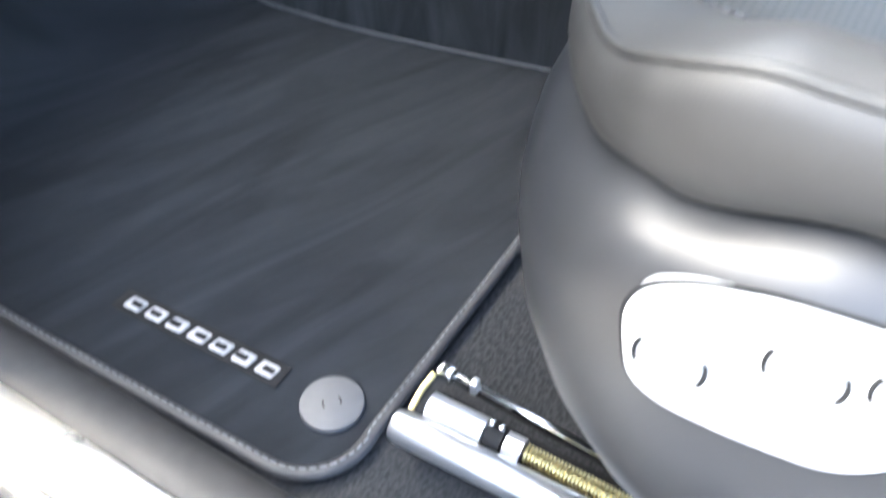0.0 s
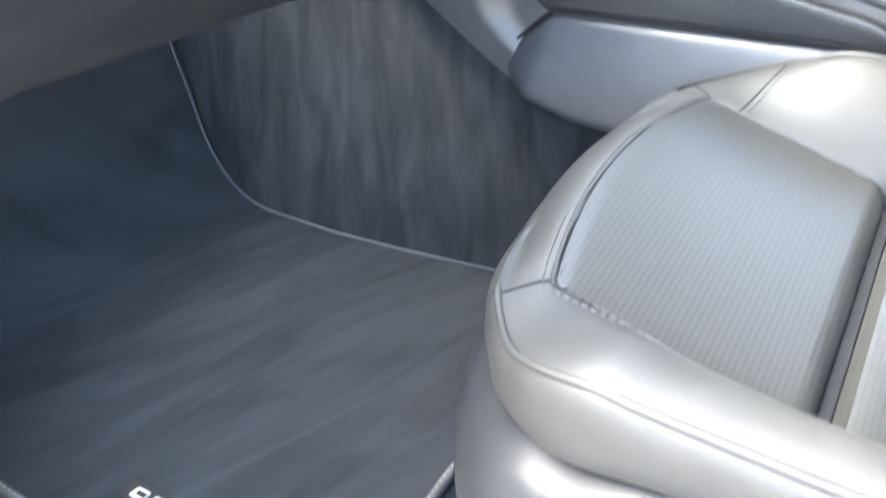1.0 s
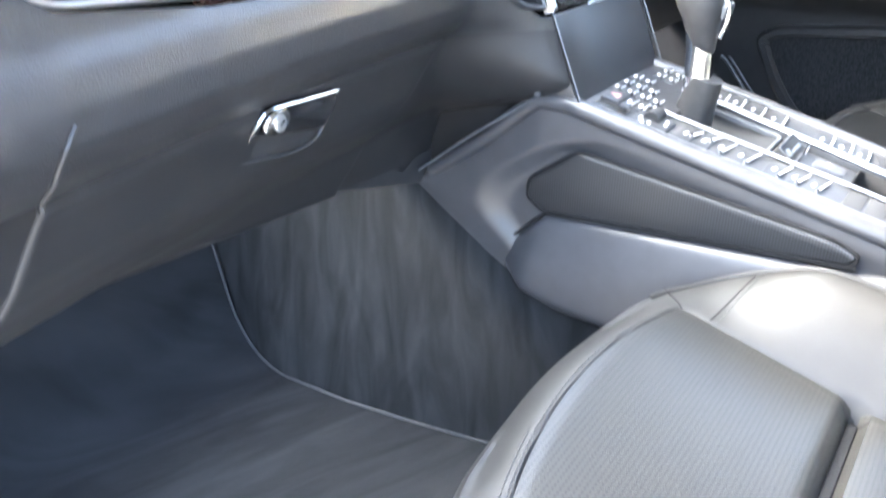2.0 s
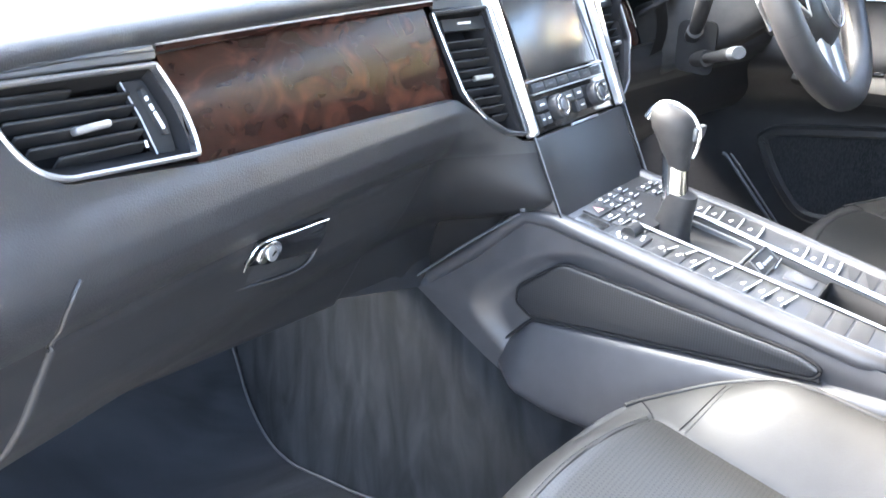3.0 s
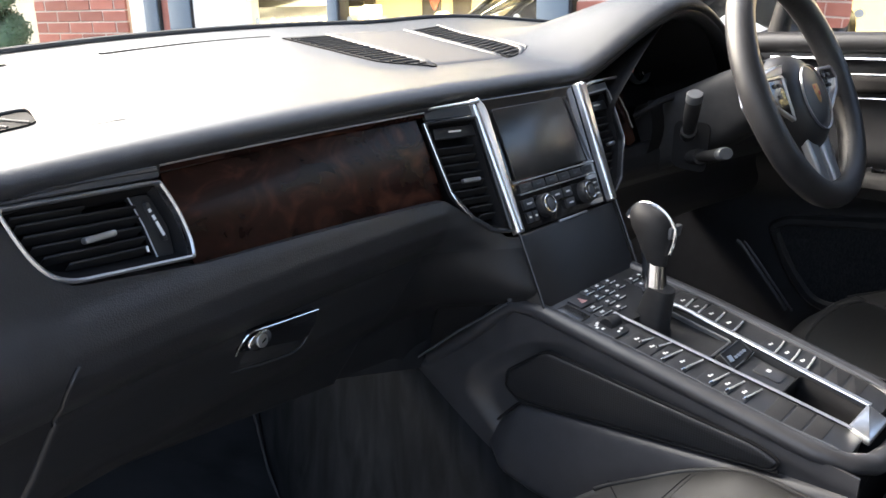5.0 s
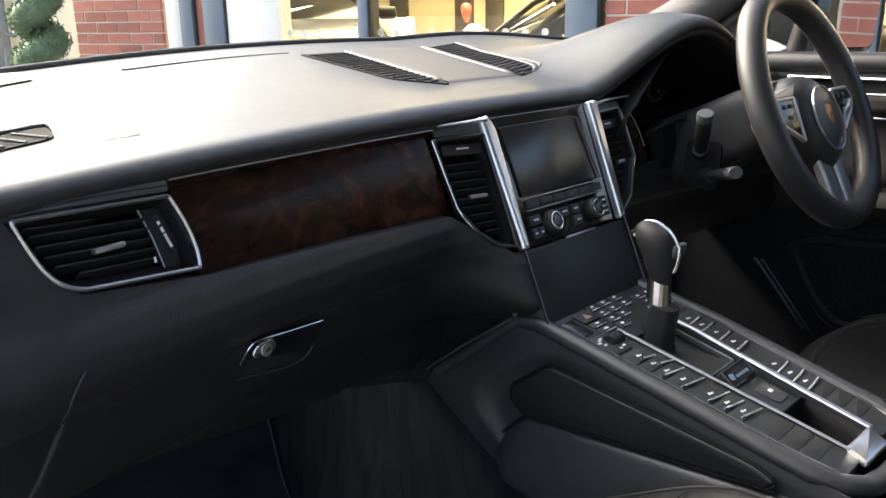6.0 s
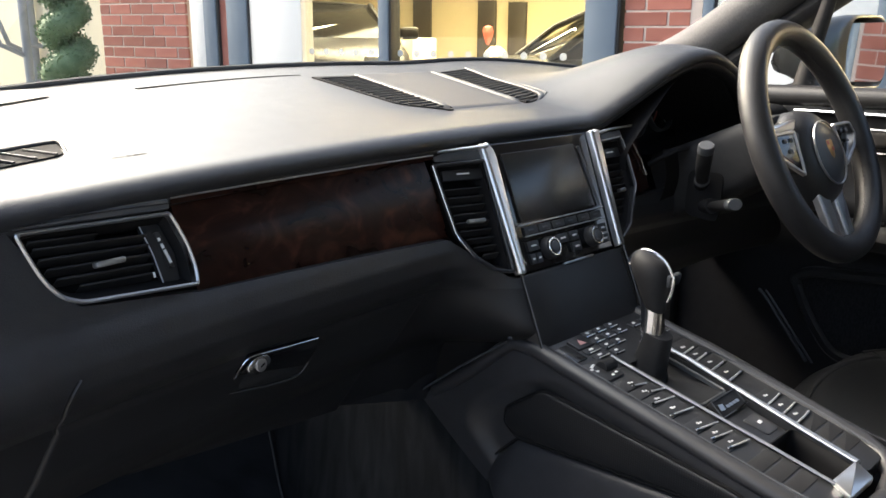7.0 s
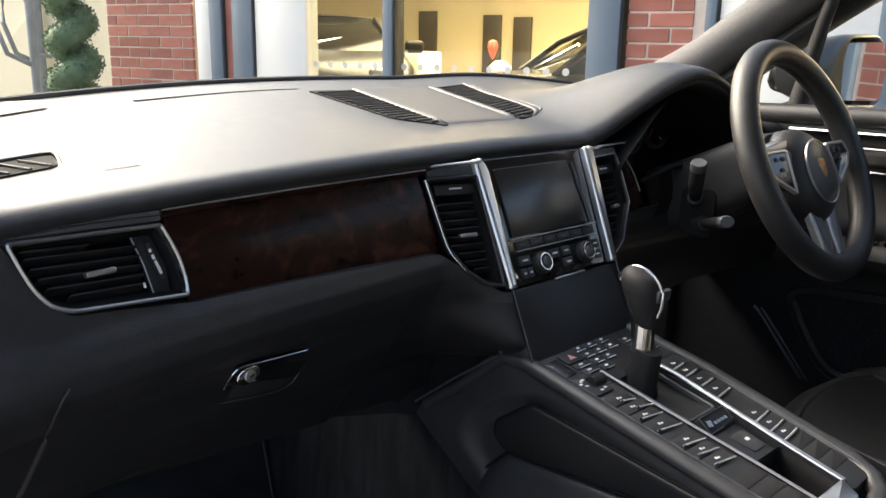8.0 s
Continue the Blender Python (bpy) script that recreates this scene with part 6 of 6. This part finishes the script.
# backrest
br = []
for k in range(15):
    f = k / 14
    z = 0.66 + 0.66 * f
    y = -0.74 - 0.17 * f - 0.02 * math.sin(3.14 * f)
    w = 0.25 + 0.02 * math.sin(3.14 * f) - 0.07 * smooth(0.75, 1, f)
    th = 0.07 - 0.025 * f
    ring = []
    for p in rounded([(-w, -th), (w, -th), (w, th + 0.035), (w - 0.09, th), (-w + 0.09, th), (-w, th + 0.035)], 0.03, 4):
        ring.append(Vector((SX + p.x, y + p.y, z)))
    br.append(ring)
part("backrest", loft(br), M_SEAT, seat, "black leather backrest")
hr = []
for f in range(9):
    z = 1.35 + 0.17 * f / 8
    w = 0.13 * math.sin(math.pi * (0.12 + 0.76 * f / 8)) ** 0.4
    hr.append([Vector((SX + p.x, -0.925 + p.y, z)) for p in rounded([(-w, -0.045), (w, -0.045), (w, 0.045), (-w, 0.045)], 0.035, 4)])
part("headrest", loft(hr), M_SEAT, seat)
# runners
for dx in (-0.235, 0.235):
    part("runner", box((0.05, 0.62, 0.09), pose(SX + dx, -0.66, 0.425), 0.008), M_GREYTRIM, seat)
drv = copy_thing(seat, pose(0.80, -0.03, 0))
drv["label"] = "black leather driver's seat behind the steering wheel"

# seat rail with its spindle in front of the seat
rail = thing("seat_rail", "grey metal seat rail with a threaded spindle on the carpet", "seat rail", group="seat rails")
RA, RB = Vector((-0.626, -0.102, 0.416)), Vector((-0.620, -0.30, 0.418))
part("rail_cover", tube([RA, RA.lerp(RB, 0.03), RA.lerp(RB, 0.5), RB], lambda s: 0.0135 if s > 0.02 else 0.0115, 14), M_SILVER, rail, "smooth grey rail cover")
part("rail_plate", box((0.036, 0.2, 0.006), pose(-0.596, -0.215, 0.404), 0.001), M_DARK, rail)
part("inner_rail", box((0.006, 0.19, 0.012), pose(-0.5755, -0.208, 0.424, 0, 0, -2.5), 0.0015), M_CHROME, rail, "bright inner rail")
part("rail_stop", box((0.012, 0.014, 0.012), pose(-0.573, -0.116, 0.427, 0, 0, -4), 0.002), M_CHROME, rail)
part("rail_stop", box((0.008, 0.006, 0.014), pose(-0.574, -0.141, 0.429), 0.0015), M_SILVER, rail)
part("end_bracket", tube([(-0.612, -0.108, 0.422), (-0.597, -0.107, 0.426), (-0.580, -0.108, 0.428)], 0.0028, 8, flat=0.6), M_SPRING, rail)
part("motor_sleeve", tube([(-0.601, -0.118, 0.42), (-0.600, -0.165, 0.42)], 0.0112, 16), M_SILVER, rail)
part("collar", tube([(-0.600, -0.166, 0.42), (-0.600, -0.180, 0.42)], 0.0095, 12), M_DARK, rail)
for k in range(2):
    part("collar_lug", box((0.006, 0.004, 0.010), pose(-0.596, -0.169 - 0.008 * k, 0.428), 0.001), M_CHROME, rail)
part("nut", tube([(-0.600, -0.182, 0.42), (-0.5995, -0.196, 0.42)], 0.0098, 8), M_SILVER, rail)
n = 380
spring = [Vector((-0.5993 + 0.0062 * math.cos(2 * math.pi * k / 10), -0.198 - 0.11 * k / n, 0.42 + 0.0062 * math.sin(2 * math.pi * k / 10))) for k in range(n + 1)]
part("spindle_core", tube([(-0.5993, -0.198, 0.42), (-0.5985, -0.31, 0.42)], 0.0054, 10), M_SPRING, rail)
part("spindle", tube(spring, 0.0013, 5), M_SPRING, rail, "brass-coloured threaded spindle")

tagged(part("binding_stitches", stitches([rim_path(0.003, 0.0122)], 0.0048, 0.0078, 0.0009), M_THREAD, mat_ob, smooth=False), kind="stuff")
# ---- steering wheel ----
wheel = thing("steering_wheel", "black leather three-spoke steering wheel with satin metal inserts", "steering wheel")
WM = plane_m((0.413, -0.150, 1.147), (1, 0, 0), (0, 0.42, 0.908)) @ Matrix.Diagonal((1.04, 1.04, 1.04, 1))
HM = WM @ pose(-0.007, -0.017, 0)
wz = WM.col[2].to_3d().normalized()
part("rim", tube([WM @ Vector((0.171 * math.cos(a), 0.171 * math.sin(a), 0)) for a in (2 * math.pi * k / 84 for k in range(84))], 0.0208, 16, closed=True, up=wz), M_PAD, wheel, "black leather rim, stitched on the inside")
for a0 in (65, 115, 200, 340):
    a = math.radians(a0)
    c, t = Vector((0.171 * math.cos(a), 0.171 * math.sin(a), 0)), Vector((math.cos(a), math.sin(a), 0))
    part("rim_joint", tube([WM @ (c + 0.0193 * (t * math.cos(b_) + Vector((0, 0, 1)) * math.sin(b_))) for b_ in (6.2832 * k / 16 for k in range(16))], 0.0007, 5, closed=True), M_DARK, wheel)
stitch = bmesh.new()
for k in range(110):
    a = 2 * math.pi * k / 110
    m = WM @ pose(0, 0, 0, 0, 0, math.degrees(a)) @ pose(0.1521, 0, 0.002, 0, 0, 25)
    q = box((0.0016, 0.005, 0.0016), m)
    me = bpy.data.meshes.new("tmp")
    q.to_mesh(me)
    q.free()
    stitch.from_mesh(me)
    bpy.data.meshes.remove(me)
tagged(part("rim_stitching", stitch, M_STITCH, wheel, smooth=False), kind="stuff")


def dome(rx, ry, h, m, seg=40, rows=10, power=2.6):
    bm = bmesh.new()
    rings = []
    for j in range(rows + 1):
        f = j / rows
        r = math.cos(f * math.pi / 2 * 0.985) ** (2 / power)
        z = h * math.sin(f * math.pi / 2) ** (2 / power)
        rings.append([m @ Vector((rx * r * math.cos(a), ry * r * math.sin(a), z)) for a in (2 * math.pi * k / seg for k in range(seg))])
    return loft(rings, True, True)


part("airbag_cover", dome(0.079, 0.078, 0.05, HM @ pose(0, -0.008, -0.028)), M_PAD, wheel, "round black hub cover")
part("hub_ring", frame_ring([(0.048 * math.cos(6.2832 * k / 40), 0.05 * math.sin(6.2832 * k / 40)) for k in range(40)], [(0.0462 * math.cos(6.2832 * k / 40), 0.0482 * math.sin(6.2832 * k / 40)) for k in range(40)], 0.003, HM @ pose(0, -0.008, 0.0175), 0.0006), M_SILVER, wheel)
crest = part("crest", slab(rounded([(0.0, -0.017), (0.008, -0.010), (0.0115, 0.004), (0.0105, 0.014), (-0.0105, 0.014), (-0.0115, 0.004), (-0.008, -0.010)], 0.003, 3), 0.0025, HM @ pose(0, -0.003, 0.0195), 0.0008), M_GOLD, wheel, "small gold shield")
for x, y in ((-0.0058, 0.006), (0.0058, -0.004)):
    part("crest_field", box((0.006, 0.006, 0.0006), HM @ pose(x, y, 0.0222)), M_RED, crest)
for side in (-1, 1):
    # side spokes with a switch pod in a metal frame
    sp = [(0.05 * side, -0.032), (0.118 * side, -0.01), (0.153 * side, 0.004), (0.153 * side, 0.03), (0.118 * side, 0.036), (0.05 * side, 0.034)]
    sp = sp if side > 0 else sp[::-1]
    spoke = part("spoke", slab(rounded(sp, 0.008, 4), 0.018, HM @ pose(0, 0, -0.012), 0.006, 3), M_PAD, wheel)
    fr = [(0.078 * side, -0.034), (0.132 * side, -0.006), (0.150 * side, 0.014), (0.138 * side, 0.036), (0.070 * side, 0.036)]
    fr = rounded(fr if side > 0 else fr[::-1], 0.006, 4)
    part("spoke_frame", frame_ring(fr, inset(fr, 0.005), 0.006, HM @ pose(0, 0, 0.003), 0.001), M_SILVER, spoke, "satin metal switch frame")
    part("switch_pod", slab(inset(fr, 0.005), 0.004, HM @ pose(0, 0, 0.003), 0.001), M_GLOSS, spoke)
    for x, y in ((0.092, 0.022), (0.112, 0.022), (0.104, 0.006)):
        part("switch", box((0.01, 0.006, 0.003), HM @ pose(x * side, y, 0.008), 0.001), M_PLASTIC, spoke)
    if side < 0:
        part("spoke_top", slab(rounded([(-0.155, 0.036), (-0.062, 0.037), (-0.05, 0.052), (-0.15, 0.046)], 0.003, 3), 0.012, HM @ pose(0, 0, -0.006), 0.003, 3), M_LEG, spoke, "bright metal top of the spoke")
    part("paddle", tube([HM @ Vector(p) for p in ((0.085 * side, 0.055, -0.03), (0.118 * side, 0.045, -0.034), (0.128 * side, 0.01, -0.036), (0.122 * side, -0.03, -0.034))], 0.005, 8, flat=0.45), M_SILVER, wheel, "metal shift paddle")
    # lower spoke legs
    lg = [(0.009 * side, -0.07), (0.046 * side, -0.056), (0.037 * side, -0.148), (0.011 * side, -0.153)]
    lg = lg if side > 0 else lg[::-1]
    part("lower_spoke", slab(rounded(lg, 0.004, 4), 0.012, HM @ pose(0, 0, -0.01), 0.004, 3), M_SILVER, wheel, "satin metal lower spoke")
part("spoke_bridge", slab(rounded([(-0.03, -0.158), (0.03, -0.158), (0.024, -0.142), (-0.024, -0.142)], 0.005, 4), 0.01, HM @ pose(0, 0, -0.009), 0.003), M_SILVER, wheel)
part("hub_back", disc(0.055, 0.05, WM @ pose(0, 0, -0.07), 0.01, 32), M_PLASTIC, wheel)
# ---- driver's door, glass and mirror ----
door = thing("driver_door", "black leather-trimmed driver's door with bright strips, closed", "car door")


def door_skin(u, v):
    y = 0.30 - 1.4 * u
    z = 1.2 - 0.76 * v
    x = 0.705 + 0.075 * smooth(1.0, 0.87, z) - 0.02 * math.exp(-((z - 0.98) / 0.05) ** 2) - 0.012 * math.exp(-((z - 1.17) / 0.03) ** 2)
    return Vector((x, y, z))


part("door_panel", sheet(door_skin, 30, 60, (0.03, 0, 0)), M_PAD, door, "black door lining")
part("window_ledge", tube([(0.705, 0.3, 1.19), (0.7, 0.0, 1.195), (0.7, -0.5, 1.2), (0.7, -1.1, 1.2)], 0.02, 10), M_PLASTIC, door)
for z, y0, r, mt in ((1.168, 0.0, 0.0055, M_CHROME), (1.142, -0.12, 0.003, M_SILVER), (1.10, -0.14, 0.004, M_CHROME)):
    part("bright_strip", tube([(0.69, y0, z), (0.685, -0.5, z + 0.002), (0.685, -1.05, z + 0.002)], r, 8, flat=0.8), mt, door, "polished metal strip")
part("recessed_strip", surf(lambda u, v: Vector((0.684, -0.1 - 0.95 * u, 1.14 - 0.03 * v)), 10, 3), M_DARK, door, mods=[("SOLIDIFY", (0.004, 0))])
arm = [(0.69, -0.08, 0.96), (0.665, -0.16, 0.955), (0.655, -0.4, 0.95), (0.655, -0.9, 0.95)]
part("armrest", tube(arm, lambda s: 0.02 + 0.02 * smooth(0, 0.3, s), 12, flat=0.7), M_RUBBER, door)
for k in range(3):
    part("window_switch", box((0.012, 0.02, 0.008), pose(0.648, -0.19 - 0.03 * k, 0.982), 0.002), M_GLOSS, door)
    part("switch_edge", box((0.01, 0.002, 0.003), pose(0.646, -0.18 - 0.03 * k, 0.987), 0.0005), M_CHROME, door)
DM = plane_m((0.778, 0, 0), (0, -1, 0), (0, 0, 1))
po_ = rounded([(0.095, 0.658), (0.62, 0.655), (0.66, 0.88), (0.23, 0.868), (0.03, 0.848), (-0.008, 0.822), (0.033, 0.735)], [0.04, 0.05, 0.04, 0.05, 0.03, 0.02, 0.05], 6)
part("pocket_frame", frame_ring(po_, inset(po_, 0.022), 0.02, DM @ pose(0, 0, -0.004), 0.006), M_PLASTIC, door, "moulded frame of the door pocket")
part("pocket", slab(inset(po_, 0.02), 0.006, DM @ pose(0, 0, 0.0)), M_CARPET, door)
part("door_seal", tube([interp([(0.772, 0.068, 0.775), (0.774, 0.055, 0.765), (0.776, 0.012, 0.713), (0.778, -0.048, 0.640)], k / 12) for k in range(13)], 0.0038, 8), M_GREYTRIM, door)
part("door_seal", tube([interp([(0.772, 0.052, 0.775), (0.774, 0.042, 0.765), (0.776, -0.001, 0.713), (0.778, -0.060, 0.640)], k / 12) for k in range(13)], 0.0028, 8), M_GREYTRIM, door)
part("divider", tube([(0.725, 0.006, 1.2), (0.722, -0.012, 1.3), (0.715, -0.03, 1.37), (0.70, -0.06, 1.45), (0.66, -0.1, 1.52)], lambda q: 0.021 - 0.008 * smooth(0.0, 0.4, q), 10), M_RUBBER, door)
quarter = part("quarter_glass", surf(lambda u, v: Vector((0.722, 0.22 - 0.2 * u * (1 + 0.1 * v), 1.2 + 0.14 * v * (0.1 + 0.9 * u))), 4, 4), M_GLASS, door)
quarter.visible_shadow = False
pane = part("window_pane", surf(lambda u, v: Vector((0.715 - 0.1 * v, 0.0 - 0.12 * v - (1.1 - 0.12 * v) * u, 1.2 + 0.34 * v)), 4, 4), M_GLASS, door)
pane.visible_shadow = False

mirror = thing("door_mirror", "grey door mirror outside the driver's window", "door mirror")
MM = plane_m((1.095, 0.02, 1.268), (1, 0.06, 0), (0, 0.03, 1)) @ Matrix.Diagonal((1.25, 1.0, 1.0, 1.0))
out_ = rounded([(-0.115, -0.07), (0.11, -0.08), (0.12, 0.05), (0.08, 0.085), (-0.09, 0.08), (-0.12, 0.03)], 0.04, 6)
sh = []
for z, o in ((0.0, 0.0), (-0.02, -0.003), (-0.05, 0.004), (-0.08, 0.02), (-0.105, 0.04), (-0.118, 0.058)):
    sh.append([MM @ Vector((p[0] + 1.1 * z, p[1], z)) for p in inset(out_, o)])
part("housing", loft(sh, False, True), M_SILVERCAR, mirror, "silver-grey mirror housing", mods=[("SOLIDIFY", (0.004, -1))])
part("glass", slab(inset(out_, 0.014), 0.003, MM @ pose(0.014, 0, -0.012, 3, -9, 0)), M_MIRROR, mirror, "mirror glass")
part("glass_back", slab(inset(out_, 0.006), 0.003, MM @ pose(0, 0, -0.04)), M_DARK, mirror)
part("mirror_foot", tube([(0.73, 0.06, 1.19), (0.8, 0.06, 1.195), (0.9, 0.05, 1.21)], 0.025, 10, flat=0.6), M_RUBBER, mirror)

# windscreen
def screen(u, v):
    x = -0.64 + 1.28 * u
    y0 = ws_y(x) + 0.004
    y1 = -0.14 - 0.12 * (x / 0.6) ** 2
    z0, z1 = top_z(x, y0) - 0.01, 1.56 - 0.06 * (x / 0.6) ** 2
    xx = x * (1 - 0.12 * v)
    return Vector((xx, y0 + (y1 - y0) * v, z0 + (z1 - z0) * v + 0.03 * math.sin(math.pi * v)))


wsn = part("windscreen", surf(screen, 24, 16), M_GLASS)
wsn.visible_shadow = False
tagged(wsn, "clear curved windscreen", "windscreen", kind="structure")
band = part("windscreen_edge", tube([(x, ws_y(x) + 0.002, top_z(x, ws_y(x)) + 0.001) for x in (-0.66 + 1.32 * k / 60 for k in range(61))], 0.0055, 8), M_RUBBER)
tagged(band, "black ceramic edge along the foot of the windscreen", "trim", kind="structure")
tagged(part("roof_header", box((1.05, 0.08, 0.05), pose(0, -0.17, 1.56), 0.02), M_HEADLINER), "grey headlining rail above the windscreen", "trim", kind="structure")
